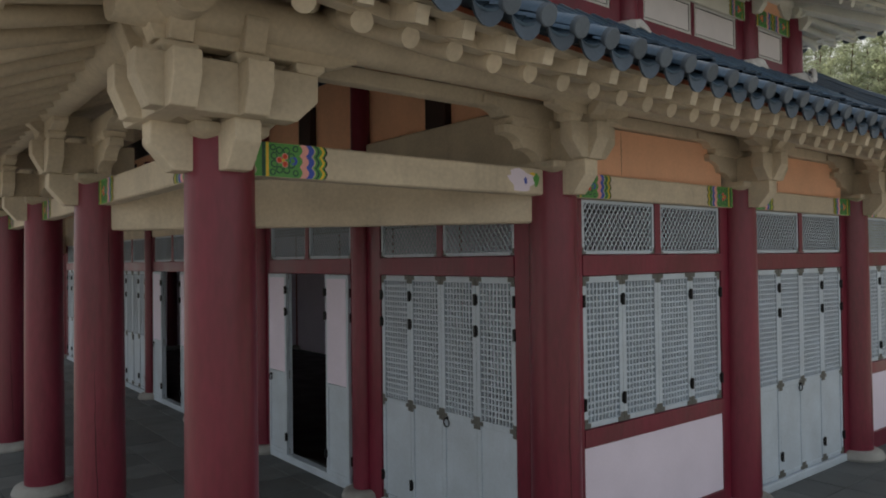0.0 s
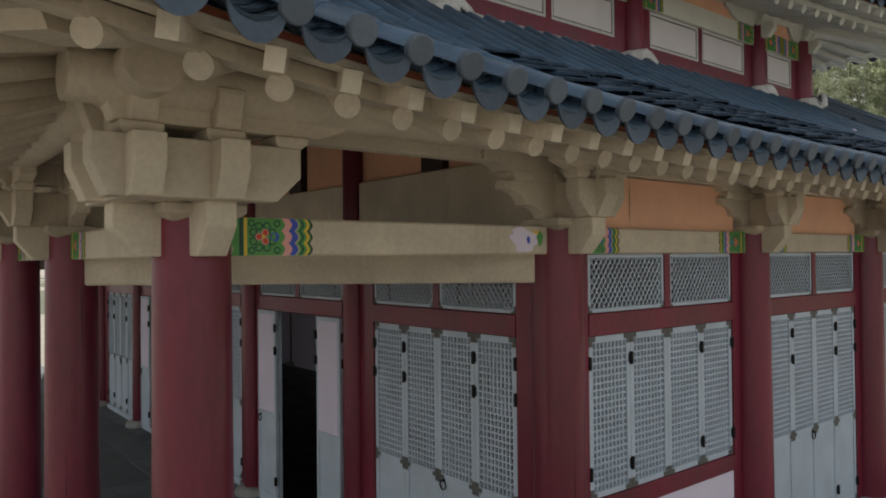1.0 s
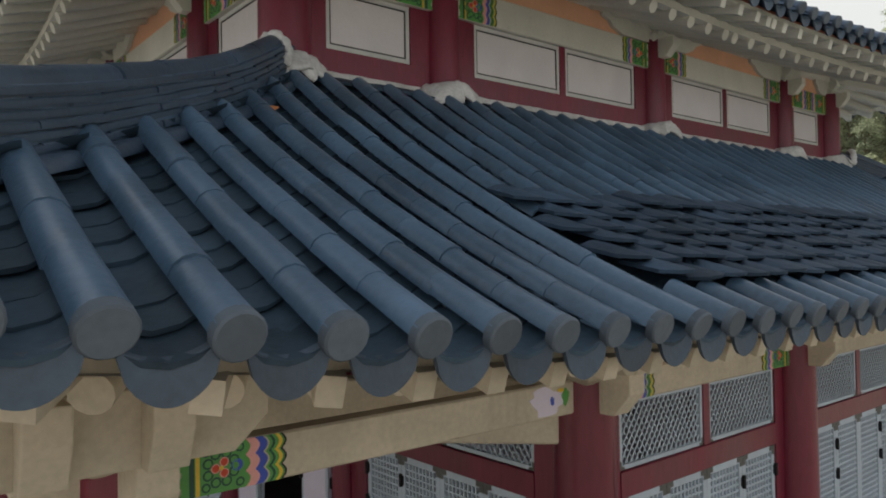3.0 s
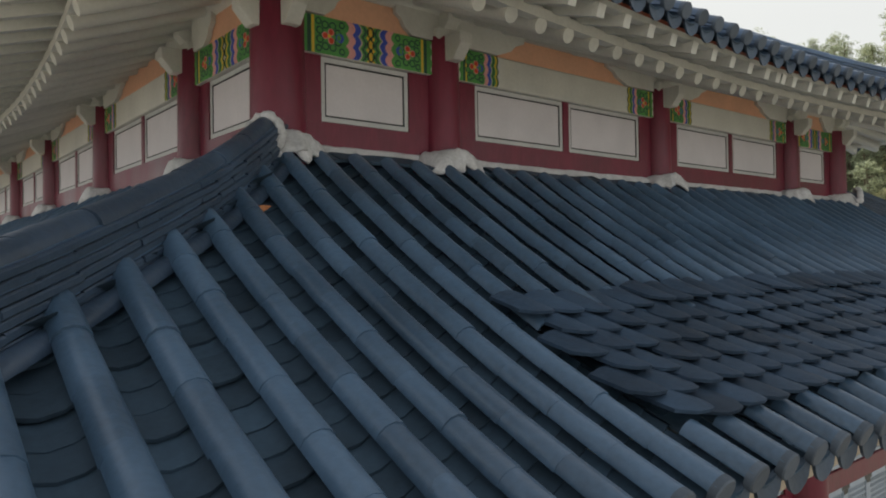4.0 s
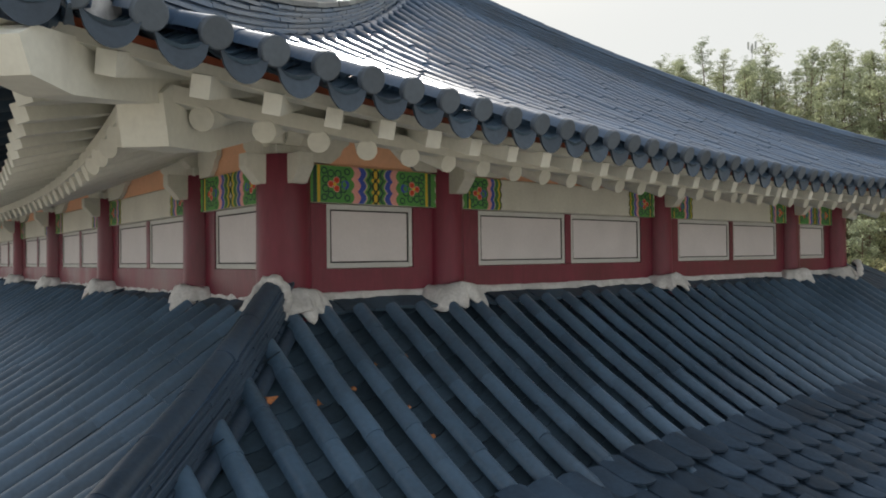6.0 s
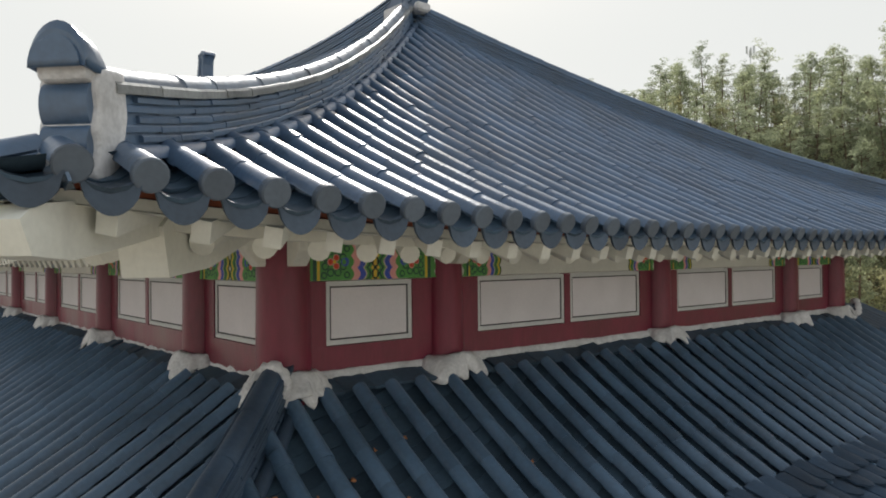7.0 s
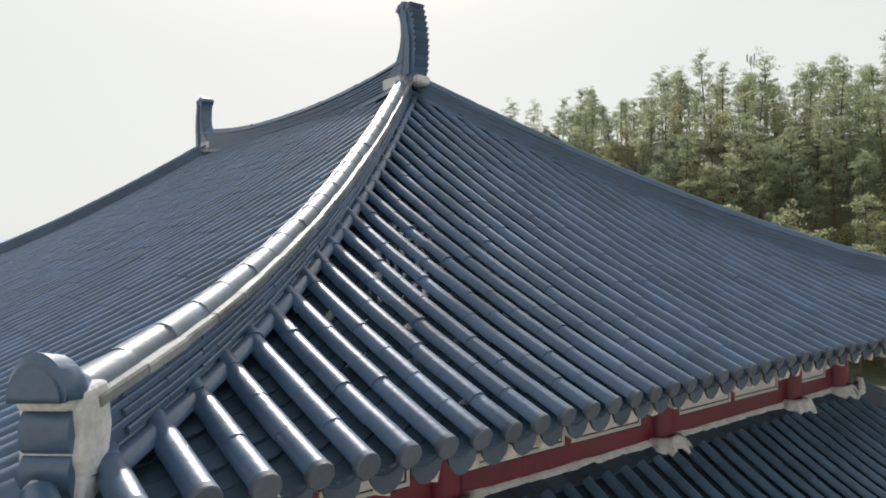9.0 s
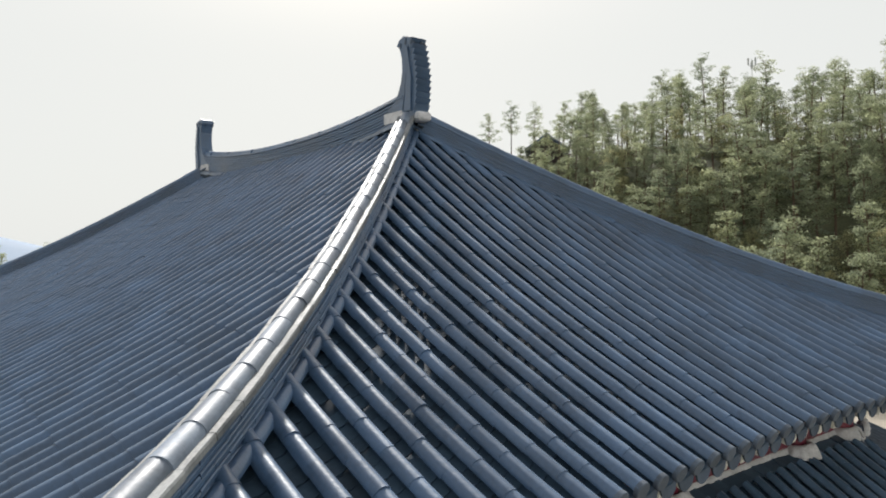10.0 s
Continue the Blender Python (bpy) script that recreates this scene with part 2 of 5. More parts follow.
UPP = Roof(0.6, -0.02, 0.58, 6.71, 0.15, 4.0, 6.71, 0.445, 0.026, 5.75, 0.25, 0.162)


def side_map(side):
    if side == "south":
        return lambda u, v, z: (u, v, z)
    if side == "west":
        return lambda u, v, z: (v, u, z)
    if side == "east":
        return lambda u, v, z: (W - v, u, z)
    return lambda u, v, z: (u, D - v, z)


def side_len(side):
    return W if side in ("south", "north") else D


def fold(u, side):
    return min(u, side_len(side) - u)


# ---- roofs ----
def cover_base(r=0.061, length=0.33, n=7):
    """A half-round cover tile, a little narrower at its upper end."""
    mb = MB()
    vs = []
    for y, q in ((0, r * 1.01), (length, r * 0.955)):
        for rr in (q, q - 0.014):
            for k in range(n):
                a = math.pi * k / (n - 1)
                vs.append((rr * math.cos(a) * 1.02, y, rr * math.sin(a)))
    fs = []
    for k in range(n - 1):
        fs.append((k, k + 1, k + 1 + 2 * n, k + 2 * n))
        fs.append((k + 1, k, k + n, k + n + 1))
    return mb.add(vs, fs)


def pan_base(w=0.26, length=0.155, n=5):
    """A shallow trough tile whose lower end lies on the next one."""
    mb = MB()
    vs = []
    for y, lift in ((0, 0.015), (length, 0.0), (0, 0.0)):
        for k in range(n):
            s = 2 * k / (n - 1) - 1
            vs.append((s * w / 2, y - 0.02 * (1 - s * s) * (y == 0), lift - 0.044 * (1 - s * s)))
    fs = []
    for k in range(n - 1):
        fs.append((k, k + 1, k + 1 + n, k + n))
        fs.append((k + 2 * n, k + 1 + 2 * n, k + 1, k))
    return mb.add(vs, fs)


def disc_base(r=0.063):
    """The closed round end of a row of cover tiles."""
    mb = MB()
    n = 18
    vs = [(r * math.cos(2 * math.pi * k / n), -0.012, r * math.sin(2 * math.pi * k / n)) for k in range(n)]
    vs += [((r - 0.006) * math.cos(2 * math.pi * k / n), -0.018, (r - 0.006) * math.sin(2 * math.pi * k / n)) for k in range(n)]
    vs += [(r * math.cos(2 * math.pi * k / n), 0.02, r * math.sin(2 * math.pi * k / n)) for k in range(n)]
    fs = [tuple(range(n, 2 * n))]
    for k in range(n):
        j = (k + 1) % n
        fs += [(k, j, n + j, n + k), (2 * n + k, 2 * n + j, j, k)]
    fs.append(tuple(range(3 * n - 1, 2 * n - 1, -1)))
    return mb.add(vs, fs)


def drip_base(w=0.225, drop=0.072):
    """The hanging lip of the lowest trough tile."""
    mb = MB()
    n = 13
    front, back = [], []
    for k in range(n):
        s = 2 * k / (n - 1) - 1
        hi = 0.012 - 0.042 * (1 - s * s)
        lo = hi - 0.012 - drop * math.sqrt(max(0, 1 - s * s)) ** 0.85
        front += [(s * w / 2, -0.006, hi), (s * w / 2, -0.016 - 0.035 * (hi - lo) / drop, lo)]
    back = [(x, y + 0.018, z) for x, y, z in front]
    fs = []
    m = 2 * n
    for k in range(n - 1):
        a, b, c, d = 2 * k, 2 * k + 2, 2 * k + 3, 2 * k + 1
        fs += [(a, d, c, b), (a + m, b + m, c + m, d + m), (d, d + m, c + m, c), (a, b, b + m, a + m)]
    return mb.add(front + back, fs)


def scale_base(w=0.27, length=0.30):
    """A flat, slightly domed tile of the heap laid over the slope."""
    mb = MB()
    n = 5
    vs = []
    for y, lf in ((0, 0.046), (length, 0.0)):
        for dz in (0, -0.018):
            for k in range(n):
                s = 2 * k / (n - 1) - 1
                cut = 0.085 * max(0, abs(s) - 0.4) / 0.6 if y == 0 else 0
                vs.append((s * w / 2, y + cut, lf + 0.034 * (1 - s * s) + dz))
    fs = []
    for k in range(n - 1):
        fs += [(k, k + 1, k + 1 + 2 * n, k + 2 * n), (k + n, k + n + 1, k + 1, k)]
    fs += [(0, 2 * n, 3 * n, n), (n - 1, 2 * n - 1, 4 * n - 1, 3 * n - 1)]
    return mb.add(vs, fs)


class Batch:
    """Copies of one small mesh: some as objects of their own, the others joined."""

    def __init__(self, name, base, material, smooth=True):
        self.name, self.material, self.smooth = name, material, smooth
        self.bv, self.bf = np.concatenate(base.v), base.f
        self.me = base.mesh(name, material, smooth)
        self.far = []

    def put(self, m, parent=None):
        if parent is not None:
            ob = new(self.name, self.me)
            ob.parent = parent
            ob.matrix_world = m
        else:
            self.far.append(np.array(m))

    def join(self, parent, name=None):
        if not self.far:
            return
        ms = np.array(self.far)
        vs = np.einsum("kij,nj->kni", ms[:, :3, :3], self.bv) + ms[:, None, :3, 3]
        n = len(self.bv)
        fs = [tuple(i + k * n for i in q) for k in range(len(ms)) for q in self.bf]
        me = bpy.data.meshes.new(name or self.name)
        me.from_pydata(vs.reshape(-1, 3).tolist(), [], fs)
        me.materials.append(self.material)
        if self.smooth:
            me.polygons.foreach_set("use_smooth", [True] * len(me.polygons))
            me.set_sharp_from_angle(angle=radians(40))
        ob = new(name or self.name, me)
        ob.parent = parent
        tagged(ob, kind="stuff")
        self.far = []


def basis(o, along, across_hint, shift=0.0):
    y = Vector(along).normalized()
    x = Vector(across_hint)
    x = (x - y * x.dot(y)).normalized()
    z = x.cross(y)
    if z.z < 0:
        x = -x
        z = -z
    o = Vector(o) + z * shift
    return Matrix(((x.x, y.x, z.x, o.x), (x.y, y.y, z.y, o.y), (x.z, y.z, z.z, o.z), (0, 0, 0, 1)))


rng = random.Random(5)


def row_points(R, side, u, step, v_from, v_to):
    """Places every step metres up the slope."""
    uf = fold(u, side)
    mp = side_map(side)
    pts = []
    v = v_from
    while v < v_to:
        pts.append((v, Vector(mp(u, v, float(R.z(uf, v))))))
        h = 0.05
        dz = (float(R.z(uf, v + h)) - float(R.z(uf, v))) / h
        v += step / math.sqrt(1 + dz * dz)
    pts.append((v_to, Vector(mp(u, v_to, float(R.z(uf, v_to))))))
    return pts


def in_heap(side, R, u, v):
    """Where loose flat tiles lie over the lower slope in place of the cover tiles."""
    return R is LOW and side == "south" and HEAP[0] < u < HEAP[1] and HEAP[2] < v - float(R.ve(fold(u, side))) < HEAP[3]


HEAP = (1.78, 7.9, 0.24, 1.10)
ROOF_LABEL = {"lower": "lower tiled hip roof of dark grey-blue clay tiles above the gallery", "upper": "upper tiled hip roof of dark grey-blue clay tiles over the hall"}


def build_slope(R, side, parent, near):
    L = side_len(side)
    gap = R.pitch
    first = R.phase - gap * int((R.phase + R.out) / gap)
    n = int((L + R.out - first) / gap) + 1
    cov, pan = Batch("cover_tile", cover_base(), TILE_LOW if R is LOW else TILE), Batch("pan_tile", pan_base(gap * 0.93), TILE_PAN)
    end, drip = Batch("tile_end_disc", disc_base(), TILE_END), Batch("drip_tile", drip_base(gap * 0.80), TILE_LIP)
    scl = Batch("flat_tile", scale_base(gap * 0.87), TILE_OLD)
    mp = side_map(side)
    across = Vector(mp(1, 0, 0)) - Vector(mp(0, 0, 0))
    for i in range(n):
        u = first + i * gap
        if R is LOW:
            u += 0.05 * min(1, max(0, (-0.55 - u) / 0.3))
        uf = fold(u, side)
        v0, v1 = float(R.ve(uf)), float(R.top(uf)) - 0.04
        if v1 - v0 > 0.15:
            pts = row_points(R, side, u, 0.30, v0, v1)
            for k in range(len(pts) - 1):
                v, p = pts[k]
                q = pts[k + 1][1]
                if in_heap(side, R, u, v + 0.12):
                    continue
                m = basis(p, q - p, across + Vector((rng.gauss(0, 0.012), rng.gauss(0, 0.012), rng.gauss(0, 0.01))), 0.046 + rng.gauss(0, 0.003))
                if k == len(pts) - 2:
                    m = m @ Matrix.Diagonal((1, max(0.15, (q - p).length / 0.31), 1, 1))
                keep = parent if near and near[0] < u < near[1] else None
                cov.put(m, keep)
                if k == 0:
                    end.put(m @ Matrix.Rotation(rng.gauss(0, 0.03), 4, "X"), keep)
        # the trough beside this row
        um = u - gap / 2
        uf = fold(um, side)
        v0, v1 = float(R.ve(uf)) + 0.02, float(R.top(uf))
        if v1 - v0 > 0.08:
            pts = row_points(R, side, um, 0.13, v0, v1)
            for k in range(len(pts) - 1):
                v, p = pts[k]
                q = pts[k + 1][1]
                m = basis(p, q - p, across + Vector((0, 0, rng.gauss(0, 0.02))), 0.004 + rng.gauss(0, 0.004))
                keep = parent if near and near[0] < u < near[1] else None
                pan.put(m, keep)
                if k == 0:
                    drip.put(m, keep)
    if R is LOW and side == "south":
        k = 0
        d = HEAP[2] + 0.02
        while d < HEAP[3]:
            u = HEAP[0] + 0.20 - (k % 2) * gap * 0.405
            while u < HEAP[1]:
                uf = fold(u, side)
                v = float(R.ve(uf)) + d + rng.gauss(0, 0.012)
                p, q = Vector(mp(u, v, float(R.z(uf, v)))), Vector(mp(u, v + 0.1, float(R.z(uf, v + 0.1))))
                scl.put(basis(p, q - p, across + Vector((rng.gauss(0, 0.035), rng.gauss(0, 0.03), rng.gauss(0, 0.04))), 0.075 + rng.gauss(0, 0.008)), parent if u < 4.6 else None)
                u += gap * 0.81
            d += 0.165
            k += 1
    for b in (cov, pan, end, drip, scl):
        b.join(parent)


def roof_deck(R, parent, under, thick):
    """The boarding and earth under the tiles, one shell for all four slopes."""
    mb = MB()
    for side in ("south", "west", "east", "north"):
        L = side_len(side)
        mp = side_map(side)
        nu, nv = 60, 10
        vs, fs = [], []
        for i in range(nu + 1):
            # more stations near the corners
            s = i / nu
            u = -R.out + (L + 2 * R.out) * s
            uf = fold(u, side)
            v0, v1 = float(R.ve(uf)) + 0.24, max(float(R.top(uf)), float(R.ve(uf)) + 0.25)
            for j in range(nv + 1):
                v = v0 + (v1 - v0) * j / nv
                vs.append(mp(u, v, float(R.z(uf, v)) - 0.10))
        for i in range(nu):
            for j in range(nv):
                a = i * (nv + 1) + j
                fs.append((a, a + 1, a + nv + 2, a + nv + 1))
        mb.add(vs, fs)
    ob = obj("roof_deck", mb, [TILE], parent)
    md = ob.modifiers.new("thick", "SOLIDIFY")
    md.thickness, md.offset = thick, under
    return ob


lower_roof = thing("roof_lower", ROOF_LABEL["lower"], "roof", kind="structure")
upper_roof = thing("roof_upper", ROOF_LABEL["upper"], "roof", kind="structure")
for R, ob, near in ((LOW, lower_roof, (-2, 1.2)), (UPP, upper_roof, (-1, 1.7))):
    for side in ("south", "west", "east", "north"):
        build_slope(R, side, ob, near if side == "south" else None)
    roof_deck(R, ob, 0, 0.03)


# ---- ground, terrace and floor ----
tagged(obj("ground", MB().box((-500, -500, -1.3), (500, 500, -1.0)), [GROUND]), "pale sandy palace courtyard ground around the hall", "ground", kind="structure")
terrace = thing("terrace", "granite terrace under the hall, paved with square grey slabs", "terrace", kind="structure")
TW = 2.3
obj("terrace_body", MB().box((-TW, -TW, -1.0), (W + TW, D + TW, FLOOR_Z - 0.04)), [STONE], terrace)


def wall_map(side, line):
    """Along the wall, outwards from its line, up."""
    if side == "south":
        return lambda s, n, z: (s, line - n, z)
    if side == "north":
        return lambda s, n, z: (s, D - line + n, z)
    if side == "west":
        return lambda s, n, z: (line - n, s, z)
    return lambda s, n, z: (W - line + n, s, z)


def mbox(mb, to, s0, s1, n0, n1, z0, z1, mi=0, bev=0.0):
    p, q = to(s0, n0, z0), to(s1, n1, z1)
    return mb.box([min(a, b) for a, b in zip(p, q)], [max(a, b) for a, b in zip(p, q)], mi, bev)


# ---- columns ----
CRACK = mat("crack_shadow", (0.022, 0.006, 0.008), 0.9, 0.2, 8, 60, 0.0)


def column(x, y, z0, z1, r, stone, label, group, crack=None):
    ob = thing("column", label, "column", (x, y, z0), group)
    mb = MB()
    n = 28
    rings = []
    for k in range(9):
        f = k / 8
        rings.append((r * (1.0 - 0.07 * f), stone + (z1 - z0 - stone) * f))
    mb.lathe(rings, n)
    obj("shaft", mb, [REDW], ob, "", True)
    if stone and crack is not None:
        rp = random.Random(int(x * 37 + y * 91) + 5)
        for th0, lo_z, hi_z in ((crack, 0.2, 1.5 + rp.random() * 0.4), (crack + 0.5, 2.5, 3.1)):
            vs, nn, th = [], 26, th0
            for i in range(nn + 1):
                z = lo_z + (hi_z - lo_z) * i / nn
                th += rp.gauss(0, 0.014)
                rr = r * (1.0 - 0.07 * (z - stone) / (z1 - z0 - stone)) + 0.0012
                hw = 0.011 * math.sin(math.pi * i / nn) + 0.002
                vs += [(rr * math.cos(th - hw), rr * math.sin(th - hw), z), (rr * math.cos(th + hw), rr * math.sin(th + hw), z)]
            obj("drying_crack", MB().add(vs, [(2 * i, 2 * i + 1, 2 * i + 3, 2 * i + 2) for i in range(nn)]), [CRACK], ob, "thin dark drying crack in the wood")
    if stone:
        obj("base_stone", MB().lathe([(r + 0.13, 0), (r + 0.14, 0.03), (r + 0.11, stone * 0.8), (r + 0.06, stone)], n), [STONE], ob, "rough round granite base", True)
    return ob


for i, x in enumerate(XC):
    for j, y in enumerate(YC):
        if i in (0, 4) or j in (0, 7):
            column(x, y, FLOOR_Z, 3.60, 0.222, 0.12, "dark red painted wooden gallery column on a granite base", "gallery columns", (4.05, 4.4, 3.8, 4.7)[(i + j) % 4] if (i == 0 or j == 0) and (i + j) % 2 else None)
for x in (2.78, W - 2.78):
    for y in YC[1:-1]:
        column(x, y, FLOOR_Z, 4.9, 0.125, 0.12, "dark red painted wooden column in the inner wall", "inner wall columns")
for i, x in enumerate(UX):
    for j, y in enumerate(UY):
        if i in (0, 4) or j in (0, 7):
            corner = i in (0, 4) and j in (0, 7)
            column(x, y + (0.02 if j == 0 else 0), 5.3, 6.72, 0.195 if corner else 0.165, 0, "dark red painted upper storey column", "upper columns")


# ---- painted end of a beam ----
def motif_mesh(w, h):
    """Green field with flower, waves and bands, flat paint in thin layers; x along, z up, facing -y."""
    mb = MB()
    mats = [GREEN, YELLOW, RED, BLUE, PINK, DKGREEN, BLACK, CREAM]

    def poly(pts, layer, mi):
        mb.add([(px * w, -0.0012 * layer, pz * h) for px, pz in pts], [tuple(range(len(pts)))], mi)

    def wave(x0, x1, amp, n=3, m=5):
        up = []
        for k in range(n * m + 1):
            f = k / (n * m)
            up.append((amp * abs(math.sin(math.pi * n * f)), f))
        return [(x0 + a, f) for a, f in up], [(x1 + a, f) for a, f in up]

    def strip(x0, x1, amp, layer, mi):
        a, b = wave(x0, x1, amp)
        for k in range(len(a) - 1):
            poly([a[k], b[k], b[k + 1], a[k + 1]], layer, mi)

    strip(-0.12, 0.95, 0.05, 1, 0)
    poly([(0, 0), (0.05, 0), (0.05, 1), (0, 1)], 2, 5)
    poly([(0.06, 0), (0.10, 0), (0.10, 1), (0.06, 1)], 2, 1)
    strip(0.56, 0.66, 0.05, 2, 4)
    strip(0.66, 0.745, 0.05, 2, 3)
    strip(0.745, 0.765, 0.05, 3, 7)
    strip(0.80, 0.83, 0.05, 2, 5)
    strip(0.87, 0.91, 0.05, 2, 1)
    strip(0.93, 0.955, 0.05, 3, 6)
    a = w / h

    def disc(cx, cz, r, layer, mi, n=12):
        poly([(cx + r / a * math.cos(2 * math.pi * k / n), cz + r * math.sin(2 * math.pi * k / n)) for k in range(n)], layer, mi)

    for k in range(8):
        t = 2 * math.pi * (k + 0.5) / 8
        disc(0.31 + 0.30 / a * math.cos(t), 0.5 + 0.31 * math.sin(t), 0.115, 2, 5)
        disc(0.31 + 0.30 / a * math.cos(t), 0.5 + 0.31 * math.sin(t), 0.075, 3, 0)
    for k in range(3):
        t = 2 * math.pi * k / 3 + math.pi
        disc(0.31 + 0.12 / a * math.cos(t), 0.5 + 0.13 * math.sin(t), 0.10, 4, 4)
        disc(0.31 + 0.12 / a * math.cos(t), 0.5 + 0.13 * math.sin(t), 0.078, 5, 2)
    disc(0.31, 0.5, 0.05, 6, 1)
    disc(0.47, 0.5, 0.13, 3, 3)
    disc(0.455, 0.5, 0.07, 4, 0)
    for px, pz in ((0.16, 0.14), (0.16, 0.86), (0.5, 0.14), (0.5, 0.86)):
        disc(px, pz, 0.10, 2, 5)
        disc(px, pz, 0.06, 3, 0)
    return mb.mesh("painted_motif", mats)


MOTIF_LOW, MOTIF_UP, MOTIF_HALF = motif_mesh(0.46, 0.215), motif_mesh(0.40, 0.265), motif_mesh(0.56, 0.265)


def put_motif(me, parent, to, s, n, z, flip):
    o = Vector(to(s, n, z))
    ex = (Vector(to(s + 1, n, z)) - o) * (-1 if flip else 1)
    out = Vector(to(s, n + 1, z)) - o
    ob = new("painted_motif", me)
    ob.parent = parent
    m = Matrix(((ex.x, -out.x, 0, o.x), (ex.y, -out.y, 0, o.y), (0, 0, 1, o.z), (0, 0, 0, 1)))
    ob.matrix_world = m
    return tagged(ob, "green, red and blue flower and wave painting")


# ---- beams, plaster and brackets round a storey ----
def bracket(x, y, dirs, z, k, label, paint):
    """Stacked carved arms on a column head. dirs: outward and sideways arms with their reach."""
    ob = thing("bracket_set", label, "bracket", (x, y, z), "column head brackets")
    sc = k

    def face_arm(d, off, back, reach, z0, z1, t, cut, drop, tip=None):
        """A beam through off, cut slantwise below at both ends; tip: a steeper cut at the outer one."""
        d = Vector(d)

        def to(p, q, r):
            return (d.x * p + off[0] + abs(d.y) * r, d.y * p + off[1] + abs(d.x) * r, q)
        prof = [(-back, z1), (reach, z1), (reach, z0 + drop), (reach - cut, z0), ((tip or cut) - back, z0), (-back, z0 + (drop if tip is None else 0.16))]
        o = obj("face_arm", MB().prism(prof, -t / 2, t / 2, to), [paint], ob)
        md = o.modifiers.new("edge", "BEVEL")
        md.width, md.segments, md.limit_method = 0.008, 2, "ANGLE"

    def arm(name, d, back, reach, z0, z1, t, cut, drop):
        d = Vector(d).normalized()
        s = Vector((-d.y, d.x))

        def to(p, q, r):
            return (d.x * p + s.x * r, d.y * p + s.y * r, q)
        prof = [(-back, z1), (reach, z1), (reach, z0 + drop), (reach - cut, z0), (-back, z0)]
        mb = MB().prism(prof[::-1], -t / 2, t / 2, to)
        o = obj(name, mb, [paint], ob)
        md = o.modifiers.new("edge", "BEVEL")
        md.width, md.segments, md.limit_method = 0.008, 2, "ANGLE"

    def scalloped(name, d, reach, z0, z1, t, inner=0.42):
        """A wing along the wall whose underside rises outward in hollow steps."""
        d = Vector(d).normalized()
        prof = [(0.0, z1), (reach, z1), (reach, z1 - 0.07)]
        steps = 2
        for k in range(steps):
            p1, p0 = reach - (reach - inner) * k / steps, reach - (reach - inner) * (k + 1) / steps
            q1, q0 = z1 - 0.07 - (z1 - 0.07 - z0) * k / steps, z1 - 0.07 - (z1 - 0.07 - z0) * (k + 1) / steps
            for i in range(1, 6):
                a = math.pi / 2 * i / 5
                prof.append((p1 - 0.02 - (p1 - 0.02 - p0) * math.sin(a), q0 + (q1 - q0) * math.cos(a)))
        prof.append((0.0, z0))
        o = obj(name, MB().prism(prof, -t / 2, t / 2, lambda p, q, r: (d.x * p - d.y * r, d.y * p + d.x * r, q)), [paint], ob)
        md = o.modifiers.new("edge", "BEVEL")
        md.width, md.segments, md.limit_method = 0.008, 2, "ANGLE"

    def block(name, px, py, w, z0, z1, mi=0):
        g = 0.72
        vs = [(px + a * w * g, py + b * w * g, z0) for a, b in ((-1, -1), (1, -1), (1, 1), (-1, 1))]
        vs += [(px + a * w, py + b * w, z0 + (z1 - z0) * 0.45) for a, b in ((-1, -1), (1, -1), (1, 1), (-1, 1))]
        vs += [(px + a * w, py + b * w, z1) for a, b in ((-1, -1), (1, -1), (1, 1), (-1, 1))]
        fs = [(3, 2, 1, 0), (8, 9, 10, 11)] + [(4 * r + i, 4 * r + (i + 1) % 4, 4 * r + 4 + (i + 1) % 4, 4 * r + 4 + i) for r in range(2) for i in range(4)]
        o = obj(name, MB().add(vs, fs), [paint], ob)
        md = o.modifiers.new("edge", "BEVEL")
        md.width, md.segments = 0.006, 1

    tiers = sc > 0.9
    dz = -0.085 if tiers else 0.0
    block("capital", 0, 0, 0.225 if tiers else 0.172 * sc, -0.02 + 0.5 * dz, 0.115 * sc + dz)
    for (dx, dy), reach, kind in dirs:
        if kind == "out":
            arm("lower_arm", (dx, dy), 0.1, 0.43 * sc * reach, -0.25 * sc, 0.028 * sc, 0.16 * sc, 0.13 * sc, 0.15 * sc)
            if tiers and len(dirs) == 3:
                arm("middle_arm", (dx, dy), 0.3, 0.56, 0.028, 0.315, 0.15, 0.09, 0.16)
                arm("upper_arm", (dx, dy), 0.3, 0.60, 0.375, 0.555, 0.14, 0.10, 0.1)
                block("bearing_block", dx * 0.41, dy * 0.41, 0.1, 0.313, 0.377)
                o = (dx * 0.40, dy * 0.40)
                face_arm((-dy, dx), o, 0.27, 0.27, 0.031, 0.312, 0.13, 0.12, 0.13)
                face_arm((-dy, dx), o, 0.46, 0.46, 0.375, 0.52, 0.12, 0.17, 0.05)
